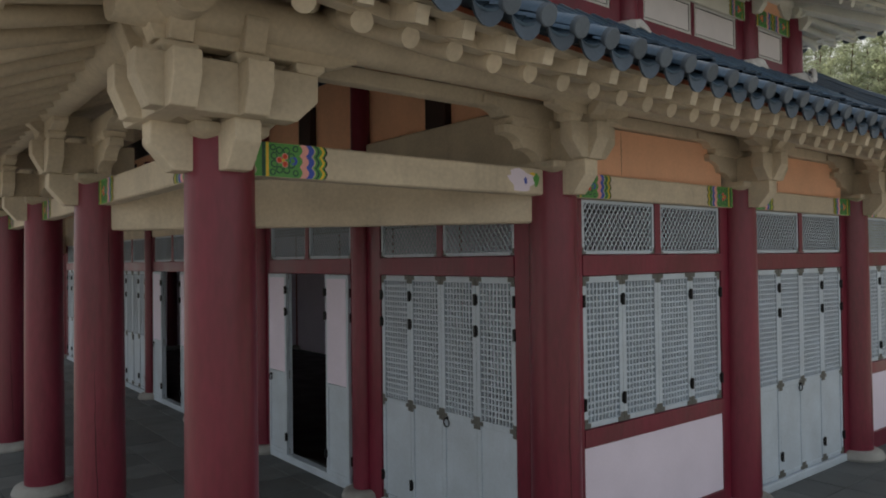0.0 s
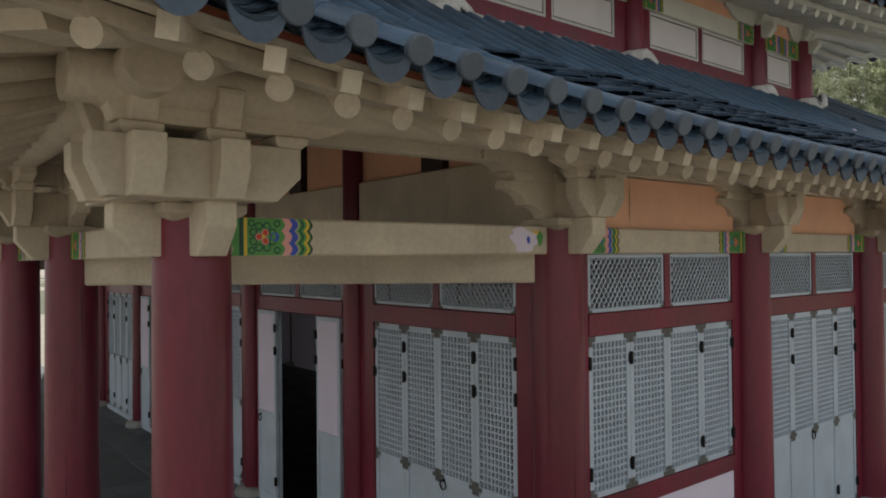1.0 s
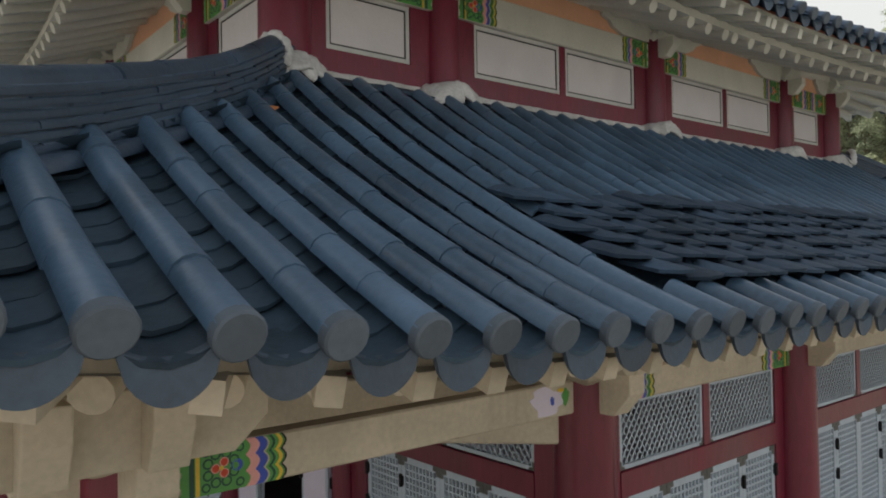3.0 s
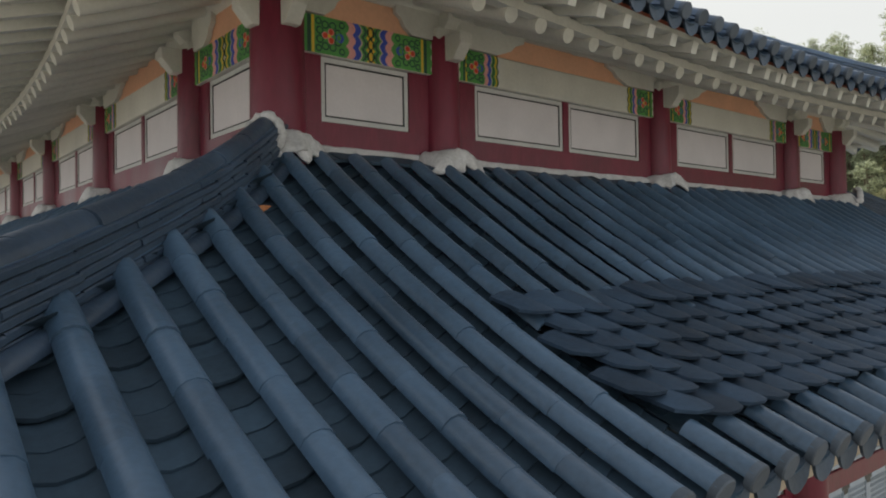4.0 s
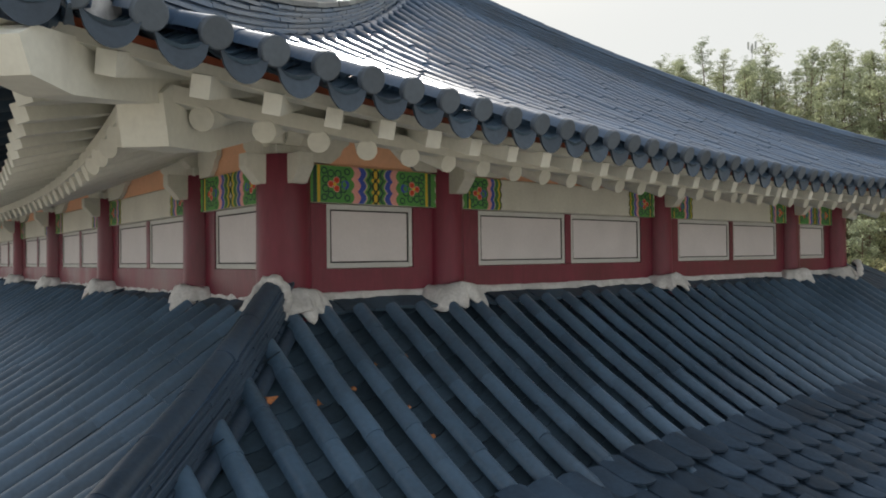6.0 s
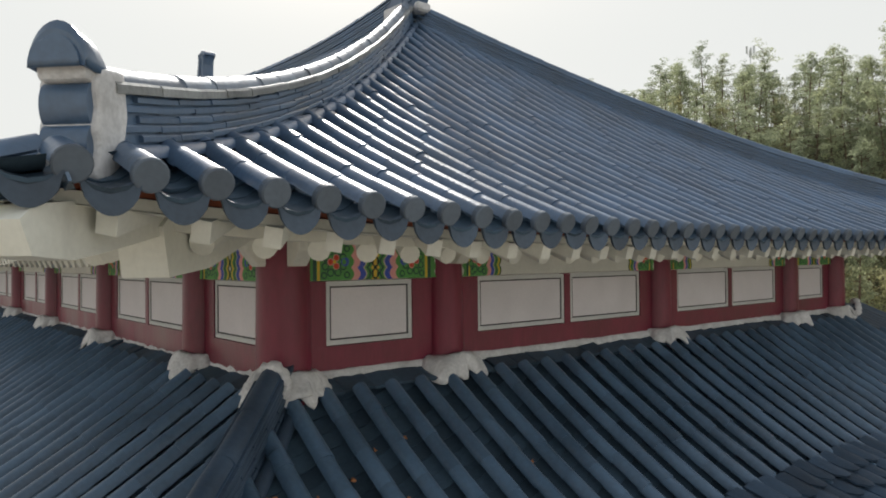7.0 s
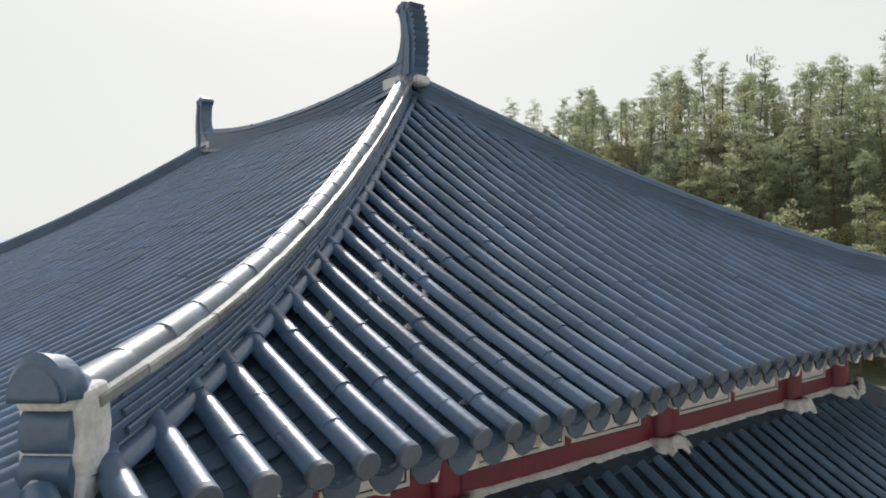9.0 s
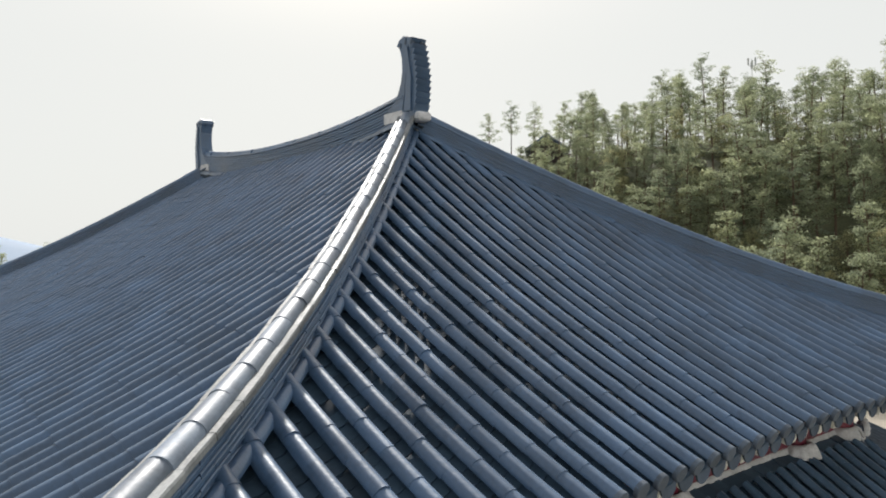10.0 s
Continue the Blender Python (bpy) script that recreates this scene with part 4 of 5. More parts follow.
def hip_end(m, s, z, k):
    """Mortared end of a hip ridge: pale block, two dark half-round tiles, a dark hood."""
    ob = thing("hip_ridge_end", "hip ridge end of white mortar and dark half-round tiles", "ridge end", group="hip ridge ends")
    s2 = math.sqrt(0.5)

    def to(p, q, r):
        return m(s + (p * s2 + r * s2) * k, s + (p * s2 - r * s2) * k, z + q * k)
    prof = [(-0.01, -0.10), (0.02, 0.05), (-0.01, 0.10), (0.015, 0.20), (-0.005, 0.30), (0.03, 0.38), (0.22, 0.40), (0.25, 0.2), (0.2, -0.05), (0.1, -0.16)]
    o = obj("mortar_block", MB().prism(prof, -0.135, 0.135, to), [MORTAR], ob, "rounded white lime mortar block")
    md = o.modifiers.new("edge", "BEVEL")
    md.width, md.segments = 0.03, 3
    for zc in (0.04, 0.215):
        mb = MB()
        n = 11
        vs = []
        for r in (-0.105, 0.105):
            for i in range(n):
                a = math.pi * i / (n - 1)
                vs.append(to(0.03 - 0.066 * math.sin(a) ** 0.7, zc + 0.092 * math.cos(a), r))
        fs = [(i, i + 1, i + 1 + n, i + n) for i in range(n - 1)] + [tuple(range(n)), tuple(range(2 * n - 1, n - 1, -1))]
        obj("end_tile", mb.add(vs, fs), [TILE], ob, "dark half-round tile set across", True)
    mb = MB()
    n = 15
    vs = []
    for p, q, hgt in ((-0.085, 0.395, 0.10), (-0.065, 0.40, 0.135), (0.06, 0.385, 0.125), (0.2, 0.33, 0.09)):
        for i in range(n):
            a = math.pi * i / (n - 1)
            vs.append(to(p + 0.0 * i, q - 0.045 * abs(math.cos(a)) ** 2 + hgt * math.sin(a) ** 0.8, 0.118 * (1 - 0.25 * (p > 0.15)) * math.cos(a)))
    fs = [(j * n + i, j * n + i + 1, (j + 1) * n + i + 1, (j + 1) * n + i) for j in range(3) for i in range(n - 1)] + [tuple(range(n))]
    ob2 = obj("hood", mb.add(vs, fs), [TILE], ob, "dark hood tile", True)
    md = ob2.modifiers.new("thick", "SOLIDIFY")
    md.thickness, md.offset = 0.02, 0
    band = [(-0.045, 0.305), (0.1, 0.30), (0.1, 0.43), (-0.03, 0.43), (-0.055, 0.38)]
    o = obj("mortar_band", MB().prism(band, -0.112, 0.112, to), [MORTAR], ob, "pinkish white mortar under the hood")
    md = o.modifiers.new("edge", "BEVEL")
    md.width, md.segments = 0.02, 2
    # the cover tile under it
    a, b = Vector(to(-0.22, -0.16, 0)), Vector(to(0.2, -0.02, 0))
    mb = MB().tube(a, b, 0.066 * k, 0.062 * k, 16)
    obj("corner_tile", mb, [TILE], ob, "", True)
    mb = MB()
    mb.tube(to(-0.12, -0.05, -0.05), to(0.06, 0.03, -0.02), 0.03, 0.045, 10)
    obj("mortar_dab", mb, [MORTAR], ob, "dab of mortar on the corner tile", True)
    return ob


for cx in (0, 1):
    for cy in (0, 1):
        m = corner_map(cx, cy)
        hip_end(m, -UPP.out + 0.31, float(UPP.z(-0.3, -0.3)) + 0.025, 0.84)
        hip_end(m, -LOW.out + 0.16, float(LOW.z(-1.7, -1.7)) + 0.05, 0.9)


def finial(y, sgn):
    ob = thing("ridge_finial", "dark clay owl-tail finial with a feathered back at the ridge end", "finial", group="ridge finials")
    z = ridge_z(5.6) + 0.15
    r = random.Random(3)
    outer = []
    for k in range(12):
        f = k / 11
        bx = -0.20 - 0.06 * math.sin(math.pi * f) + 0.10 * f * f
        outer.append((bx, 0.02 + 1.20 * f))
        outer.append((bx - 0.055 - 0.012 * (k % 2), 0.02 + 1.20 * f + 0.085))
    top = [(-0.06, 1.34), (-0.03, 1.28), (0.02, 1.38), (0.06, 1.30), (0.11, 1.40), (0.15, 1.30), (0.22, 1.36), (0.24, 1.26), (0.30, 1.25), (0.25, 1.17)]
    inner = [(0.19, 1.12), (0.15, 0.98), (0.14, 0.75), (0.18, 0.55), (0.27, 0.36), (0.42, 0.2), (0.62, 0.06), (0.62, -0.16)]
    # feathers: a saw edge down the back, split tips above
    top = [(q + 0.012 * math.sin(9 * i), w + (0.05 if i % 2 else -0.02)) for i, (q, w) in enumerate(top)]
    prof = outer + top + inner + [(-0.18, -0.16)]
    body = MB().prism(prof, -0.135, 0.135, lambda p, q, t: (CX + t, y + sgn * p * 0.85, z + q * 0.84))
    o = obj("body", body, [TILE], ob)
    # split crest
    for k, t in enumerate((-0.125, -0.085, -0.045, 0.055, 0.09, 0.125)):
        for p, q, hgt in ((-0.12, 1.20, 0.10), (0.04, 1.22, 0.10), (0.2, 1.18, 0.09)):
            a = (CX + t, y + sgn * p * 0.85, z + q * 0.84)
            b = (CX + t * 1.15, y + sgn * (p - 0.03 + 0.05 * (k % 3)) * 0.85, z + (q + hgt + 0.02 * (k % 2)) * 0.84)
            obj("feather", MB().tube(a, b, 0.032, 0.006, 6), [TILE_RIDGE], ob)
    # raised lines along both cheeks
    for t in (-0.137, 0.137):
        for d in (0.04, 0.11, 0.18):
            mb = MB()
            prev = None
            for q in (0.0, 0.25, 0.5, 0.75, 1.0, 1.2):
                c = (CX + t, y + sgn * (-0.16 + d + 0.12 * (1 - q) ** 2) * 0.85, z + q * 0.84)
                if prev:
                    mb.tube(prev, c, 0.012, 0.012, 6)
                prev = c
            obj("cheek_line", mb, [TILE], ob)
    for t in (-0.15, 0.15):
        mb = MB()
        fl = [(-0.14, 0.0), (-0.16, 0.6), (-0.06, 1.15), (0.02, 1.15), (-0.02, 0.6), (0.04, 0.0)]
        mb.prism(fl, t - 0.02, t + 0.02, lambda p, q, w: (CX + w, y + sgn * p * 0.85, z + q * 0.84))
        obj("rib", mb, [TILE], ob)
    mb = MB().box((CX - 0.14, min(y + sgn * 0.1, y + sgn * 0.6), z - 0.13), (CX + 0.14, max(y + sgn * 0.1, y + sgn * 0.6), z + 0.06), 0, 0.02)
    obj("mortar_patch", mb, [MORTAR], ob, "pale mortar at the foot")
    mb = MB().box((CX - 0.12, min(y - sgn * 0.26, y + sgn * 0.08), z - 0.16), (CX + 0.12, max(y - sgn * 0.26, y + sgn * 0.08), z - 0.02), 0, 0.03)
    obj("mortar_foot", mb, [MORTAR], ob, "pale mortar at the foot")


finial(5.72, 1)
finial(D - 5.40, -1)

# ---- mortar flashing where the lower roof meets the upper wall ----
for side, ups in (("south", UX), ("west", UY), ("east", UY), ("north", UX)):
    ob = thing("mortar_flashing_" + side, "uneven white lime mortar where roof tiles meet the wall", "mortar", kind="structure")
    tu = wall_map(side, 1.45)
    r = random.Random(len(side))
    vs, fs = [], []
    n = int((ups[-1] - ups[0]) / 0.06)
    for k in range(n + 1):
        s = ups[0] - 0.2 + (ups[-1] - ups[0] + 0.4) * k / n
        nz = noise.noise((s * 3.0, len(side), 0)) * 0.018 + noise.noise((s * 11.0, len(side), 5)) * 0.012
        top = 5.772 + 0.7 * nz
        lo = 5.708 + 0.022 * noise.noise((s * 5.0, 3, 0)) + 0.014 * noise.noise((s * 17.0, 4, 1))
        out = 0.045 + 0.012 * noise.noise((s * 9.0, 8, 2))
        for dn, z in ((-0.05, top + 0.01), (0.028, top), (out, (top + lo) / 2 + 0.012), (out + 0.016, lo), (-0.05, lo - 0.02)):
            vs.append(tu(s, dn, z))
    for k in range(n):
        for c in range(4):
            fs.append((5 * k + c, 5 * k + c + 1, 5 * k + c + 6, 5 * k + c + 5))
    fs += [(0, 1, 2, 3, 4), tuple(5 * n + c for c in (4, 3, 2, 1, 0))]
    obj("mortar_band", MB().add(vs, fs), [MORTAR], ob, "", True)
    # a skirt of mortar pressed round each column foot, ragged below
    for ci, c in enumerate(ups):
        mb = MB()
        vs, fs = [], []
        na, nr = 32, 7
        for i in range(na + 1):
            a = -0.12 + (math.pi + 0.24) * i / na
            rag = min(1, max(0, 0.5 + 0.9 * noise.noise((i * 0.30, ci * 3.7, len(side)))))
            reach = 0.05 + 0.10 * rag + 0.03 * abs(math.cos(a))
            fall = 0.11 + 0.13 * rag * math.sin(max(0, min(math.pi, a)))
            for j in range(nr + 1):
                f = j / nr
                d = 0.17 + reach * f ** 0.8
                z = 5.815 - fall * f ** 1.5 - 0.03 * abs(math.cos(a)) + 0.012 * noise.noise((i * 0.6, j * 0.9, ci))
                lump = 0.02 * noise.noise((i * 0.35, j * 0.5, ci + 9)) * math.sin(math.pi * f)
                vs.append(tu(c + d * math.cos(a), 0.02 + d * math.sin(a), z + lump + 0.015 * math.sin(math.pi * f)))
        m1 = nr + 1
        for i in range(na):
            for j in range(nr):
                fs.append((i * m1 + j, (i + 1) * m1 + j, (i + 1) * m1 + j + 1, i * m1 + j + 1))
        o = obj("mortar_skirt", mb.add(vs, fs), [MORTAR], ob, "ragged mortar round the column foot", True)
        md = o.modifiers.new("thick", "SOLIDIFY")
        md.thickness, md.offset = 0.02, 0
    # dark tiles laid along the wall under the mortar
    course = Batch("head_tile", MB().box((0.004, -0.5, -0.5), (0.996, 0.5, 0.5), 0, 0.08), TILE_PAN, False)
    s = ups[0] - 0.16
    while s < ups[-1] + 0.1:
        w = 0.24 + r.uniform(-0.02, 0.02)
        p, q = Vector(tu(s, 0.10 + r.gauss(0, 0.006), 5.685 + r.gauss(0, 0.006))), Vector(tu(s + w, 0.10 + r.gauss(0, 0.006), 5.685 + r.gauss(0, 0.006)))
        e = (q - p).normalized()
        out = (Vector(tu(s, 1, 0)) - Vector(tu(s, 0, 0)) + Vector((0, 0, -0.42))).normalized()
        up = e.cross(out)
        if up.z < 0:
            up = -up
        m = Matrix(((e.x, out.x, up.x, p.x), (e.y, out.y, up.y, p.y), (e.z, out.z, up.z, p.z), (0, 0, 0, 1)))
        course.put(m @ Matrix.Diagonal((w, 0.24, 0.026, 1)), ob if side == "south" else None)
        s += w
    course.join(ob)

# white mortar arch where the hip ridge meets the corner column
for cx in (0, 1):
    for cy in (0, 1):
        m = corner_map(cx, cy)
        ob = thing("mortar_collar", "white mortar arch round the end of the hip ridge", "mortar", group="mortar collars", kind="structure")
        s2 = math.sqrt(0.5)
        rp = random.Random(9)
        zb = float(LOW.z(1.2, 1.2)) + 0.05
        vs, fs = [], []
        nn, kk = 22, 10
        for i in range(nn + 1):
            a = math.pi * (-0.22 + 1.44 * i / nn)
            R0, r0 = 0.105 + rp.uniform(-0.006, 0.006), 0.030 + rp.uniform(-0.005, 0.01)
            for j in range(kk):
                b = 2 * math.pi * j / kk
                rr = R0 + r0 * math.cos(b)
                p, q, w = 1.22 * math.sqrt(2) + r0 * 1.4 * math.sin(b), zb + 0.15 + 1.1 * rr * math.sin(a), rr * math.cos(a)
                vs.append(m(p * s2 + w * s2, p * s2 - w * s2, q))
        for i in range(nn):
            for j in range(kk):
                fs.append((i * kk + j, i * kk + (j + 1) % kk, (i + 1) * kk + (j + 1) % kk, (i + 1) * kk + j))
        fs += [tuple(range(kk)), tuple(nn * kk + j for j in range(kk - 1, -1, -1))]
        obj("arch", MB().add(vs, fs), [MORTAR], ob, "", True)

# ---- upper storey walls ----
for side, ups in (("south", UX), ("west", UY), ("east", UY), ("north", UX)):
    ob = thing("wall_upper_" + side, "upper wall of white lined panels in dark red frames", "wall", kind="structure")
    tu = wall_map(side, 1.45 if side in ("south", "north") else 1.42)
    obj("wall_core", mbox(MB(), tu, ups[0], ups[-1], -0.14, -0.045, 5.3, 7.1), [PANEL], ob)
    for k in range(len(ups) - 1):
        a, b = ups[k], ups[k + 1]
        obj("sill_rail", mbox(MB(), tu, a + 0.12, b - 0.12, -0.05, 0.02, 5.62, 5.94), [REDW], ob)
        n = 1 if b - a < 2 else 2
        edge = 0.315 if n == 1 else 0.345
        for s0, s1 in ((a + 0.1, a + edge), (b - 0.345, b - 0.1)):
            obj("post", mbox(MB(), tu, s0, s1, -0.05, 0.02, 5.9402, 6.408), [REDW], ob)
        mid = 0.08
        w = (b - a - edge - 0.345 - mid * (n - 1)) / n
        for j in range(n):
            s0 = a + edge + j * (w + mid)
            if j:
                obj("middle_post", mbox(MB(), tu, s0 - mid, s0, -0.05, 0.017, 5.9402, 6.408), [REDW], ob)
            p = obj("panel", mbox(MB(), tu, s0 + 0.002, s0 + w - 0.002, -0.05, 0.0, 5.945, 6.405), [PANEL], ob, "white panel with a thin black line")
            fr, ln = MB(), MB()
            for mbx, e0, e1, n1 in ((fr, 0.0, 0.034, 0.008), (ln, 0.036, 0.047, 0.003)):
                x0, x1, z0, z1 = s0 + 0.002 + e0, s0 + w - 0.002 - e0, 5.945 + e0, 6.405 - e0
                d = e1 - e0
                mbox(mbx, tu, x0, x1, 0.0, n1, z0, z0 + d)
                mbox(mbx, tu, x0, x1, 0.0, n1, z1 - d, z1)
                mbox(mbx, tu, x0, x0 + d, 0.0, n1, z0 + d, z1 - d)
                mbox(mbx, tu, x1 - d, x1, 0.0, n1, z0 + d, z1 - d)
            obj("panel_border", fr, [BORDER], p)
            obj("black_line", ln, [BLACK], p)

# ---- lower storey: lattice walls ----
def leaf(to, s0, s1, z0, z1, zl, group, ringed, hinge, paper, flipped=False, n0=0.0):
    """A lattice leaf: stiles, grid of bars, solid lower part, iron fittings. zl: foot of the lattice."""
    door = zl > z0 + 0.3
    ob = thing("door_leaf" if door else "window_leaf", ("pale painted folding door leaf with fine square lattice and iron fittings" if door else "pale painted window shutter with fine square lattice and iron fittings") if not flipped else "folded-back door leaf showing its plain papered back", "door" if door else "window", to((s0 + s1) / 2, n0, z0), group)
    inv = ob.matrix_world.inverted()

    def lo(s, n, z):
        return tuple(inv @ Vector(to(s, n + n0, z)))
    st = 0.052
    mb = MB()
    mbox(mb, lo, s0, s0 + st, -0.04, 0.0, z0, z1, 0, 0.004)
    mbox(mb, lo, s1 - st, s1, -0.04, 0.0, z0, z1, 0, 0.004)
    mbox(mb, lo, s0 + st, s1 - st, -0.04, -0.001, z1 - 0.06, z1, 0, 0.004)
    mbox(mb, lo, s0 + st, s1 - st, -0.04, -0.001, z0, z0 + 0.05, 0, 0.004)
    if door:
        mbox(mb, lo, s0 + st, s1 - st, -0.04, -0.001, zl - 0.06, zl, 0, 0.004)
    frame_ob = obj("leaf_frame", mb, [DOORW], ob)
    zb = zl if door else z0 + 0.05
    if flipped:
        obj("paper", mbox(MB(), lo, s0 + st - 0.01, s1 - st + 0.01, -0.02, 0.004, zb + 0.01, z1 - 0.05), [WHITE], ob, "white paper covering")
    else:
        mb = MB()
        w, h = s1 - s0 - 2 * st, z1 - 0.06 - zb
        nx, nz = 8, max(4, int(h / 0.058))
        for i in range(1, nx + 1):
            c = s0 + st + w * i / (nx + 1)
            mbox(mb, lo, c - 0.0075, c + 0.0075, -0.03, -0.008, zb, z1 - 0.06)
        for i in range(1, nz + 1):
            c = zb + h * i / (nz + 1)
            mbox(mb, lo, s0 + st, s1 - st, -0.028, -0.010, c - 0.0075, c + 0.0075)
        obj("lattice", mb, [DOORW], ob)
        if paper:
            obj("paper", mbox(MB(), lo, s0 + st - 0.005, s1 - st + 0.005, -0.045, -0.036, zb - 0.01, z1 - 0.05), [PAPER], ob, "grey paper behind the lattice")
    if door:
        obj("lower_board", mbox(MB(), lo, s0 + st, s1 - st, -0.032, -0.012, z0 + 0.05, zl - 0.06), [DOORW], ob)
    if not flipped:
        zs = [z1 - 0.0] + ([zl - 0.03] if door else []) + [z0]
        for zc in zs:
            for s, d in ((s0, 1), (s1, -1)):
                mb = MB()
                u0, u1 = (zc - 0.085, zc) if zc == z1 else ((zc, zc + 0.085) if zc == z0 else (zc - 0.06, zc + 0.06))
                mbox(mb, lo, s, s + d * 0.045, 0.0, 0.004, u0, u1)
                v0, v1 = (zc - 0.045, zc) if zc == z1 else ((zc, zc + 0.045) if zc == z0 else (zc - 0.02, zc + 0.02))
                mbox(mb, lo, s + d * 0.0455, s + d * 0.085, 0.0, 0.004, v0, v1)
                obj("corner_fitting", mb, [FITTING], frame_ob, "grey iron corner plate")
    if hinge:
        s = s0 if hinge < 0 else s1
        for zc in (z1 - 0.22, z1 - 0.52 if door else z0 + 0.22) + ((z0 + 0.25,) if door else ()):
            a, b = lo(s, 0.012, zc - 0.055), lo(s, 0.012, zc + 0.055)
            mb = MB().tube(a, b, 0.018, 0.018, 10)
            mbox(mb, lo, s - 0.03, s + 0.03, 0.0, 0.006, zc - 0.04, zc + 0.04)
            obj("hinge", mb, [IRON], frame_ob, "black iron hinge")
    if ringed:
        mb = MB()
        s = s1 - 0.09 if ringed > 0 else s0 + 0.09
        zc = zl - 0.10
        n, k = 16, 6
        vs, fs = [], []
        for i in range(n):
            a = 2 * math.pi * i / n
            for j in range(k):
                b = 2 * math.pi * j / k
                rr = 0.042 + 0.007 * math.cos(b)
                vs.append(lo(s + rr * math.cos(a), 0.02 + 0.007 * math.sin(b), zc + rr * math.sin(a)))
        for i in range(n):
            for j in range(k):
                fs.append((i * k + j, i * k + (j + 1) % k, ((i + 1) % n) * k + (j + 1) % k, ((i + 1) % n) * k + j))
        mb.add(vs, fs)
        mb.tube(lo(s, 0.0, zc + 0.045), lo(s, 0.03, zc + 0.045), 0.014, 0.012, 8)
        obj("ring_pull", mb, [IRON], frame_ob, "black iron ring pull", True)
    return ob


def diamond(wall, to, s0, s1, z0, z1):
    """Transom filled with a diagonal lattice."""
    mb = MB()
    f = 0.03
    mbox(mb, to, s0, s1, -0.04, 0.0, z0, z0 + f)
    mbox(mb, to, s0, s1, -0.04, 0.0, z1 - f, z1)
    mbox(mb, to, s0, s0 + f, -0.04, 0.0, z0 + f, z1 - f)
    mbox(mb, to, s1 - f, s1, -0.04, 0.0, z0 + f, z1 - f)
    fr = obj("transom_frame", mb, [DOORW], wall)
    a0, a1, b0, b1 = s0 + f, s1 - f, z0 + f, z1 - f
    lat = MB()
    w, h, p, t = a1 - a0, b1 - b0, 0.072, 0.0066
    kx = 0.75
    for sg in (1, -1):
        c = -h * kx
        while c < w:
            # line s = c + kx * z, cut to the frame
            zlo, zhi = max(0, -c / kx), min(h, (w - c) / kx)
            if zhi - zlo > 0.01:
                p0, p1 = (c + kx * zlo, zlo), (c + kx * zhi, zhi)
                if sg < 0:
                    p0, p1 = (w - p0[0], p0[1]), (w - p1[0], p1[1])
                dn = -0.012 if sg > 0 else -0.022
                quad = [(p0[0] - t, p0[1]), (p0[0] + t, p0[1]), (p1[0] + t, p1[1]), (p1[0] - t, p1[1])]
                lat.prism(quad, dn, dn - 0.009, lambda x, z, n: to(a0 + x, n, b0 + z))
            c += p * kx * 1.15
    obj("diamond_lattice", lat, [DOORW], fr)
    for s, d in ((s0, 1), (s1, -1)):
        q = MB()
        mbox(q, to, s, s + d * 0.05, 0.0, 0.004, z0, z0 + 0.02)
        mbox(q, to, s, s + d * 0.02, 0.0, 0.004, z0 + 0.02, z0 + 0.06)
        obj("corner_fitting", q, [FITTING], fr, "grey iron corner plate")


Z_TOP, Z_RAIL, Z_TR0, Z_TR1 = 2.652, 2.655, 2.85, 3.345


def bay(wall, to, a, b, what, group, post=0.37, paper=True):
    """One bay between columns at a and b."""
    for s0, s1 in ((a + 0.1, a + post - 0.012), (b - post + 0.012, b - 0.1)):
        obj("jamb_post", mbox(MB(), to, s0, s1, -0.07, 0.012, FLOOR_Z, 3.348), [REDW], wall)
    obj("head_rail", mbox(MB(), to, a + post - 0.01, b - post + 0.01, -0.07, 0.02, Z_RAIL, Z_TR0 - 0.003, 0, 0.008), [REDW], wall)
    mid = (a + b) / 2
    obj("middle_post", mbox(MB(), to, mid - 0.045, mid + 0.045, -0.07, 0.012, Z_TR0, 3.348), [REDW], wall)
    s0, s1 = a + post, b - post
    diamond(wall, to, s0, mid - 0.047, Z_TR0 + 0.003, Z_TR1)
    diamond(wall, to, mid + 0.047, s1, Z_TR0 + 0.003, Z_TR1)
    w = (s1 - s0) / 4
    if what == "window":
        obj("sill_rail", mbox(MB(), to, s0 - 0.01, s1 + 0.01, -0.07, 0.02, 1.12, 1.283, 0, 0.008), [REDW], wall)
        obj("white_wall", mbox(MB(), to, s0 - 0.01, s1 + 0.01, -0.07, 0.0, 0.30, 1.118), [WHITE], wall, "smooth white plaster below the windows")
        obj("foot_rail", mbox(MB(), to, s0 - 0.01, s1 + 0.01, -0.07, 0.02, FLOOR_Z, 0.298, 0, 0.008), [REDW], wall)
        for k in range(4):
            leaf(to, s0 + k * w + 0.002, s0 + (k + 1) * w - 0.002, 1.288, Z_TOP, 1.288, group, 0, (-1, -1, 1, 1)[k] if k != 1 else -1, paper)
    else:
        obj("threshold", mbox(MB(), to, s0 - 0.01, s1 + 0.01, -0.08, 0.04, FLOOR_Z, 0.16, 0, 0.01), [DOORW], wall, "pale worn threshold")
        for k in range(4):
            if what == "door" or k in (0, 3):
                leaf(to, s0 + k * w + 0.002, s0 + (k + 1) * w - 0.002, 0.165, Z_TOP, 1.29, group, (0, 1, 0, 0)[k], (-1, -1, 1, 1)[k], paper)
        if what == "open":
            for k, d in ((0, 1), (3, -1)):
                leaf(to, s0 + k * w + 0.002, s0 + (k + 1) * w - 0.002, 0.165, Z_TOP, 1.29, group, -d if k == 3 else 0, d, paper, True, 0.05)


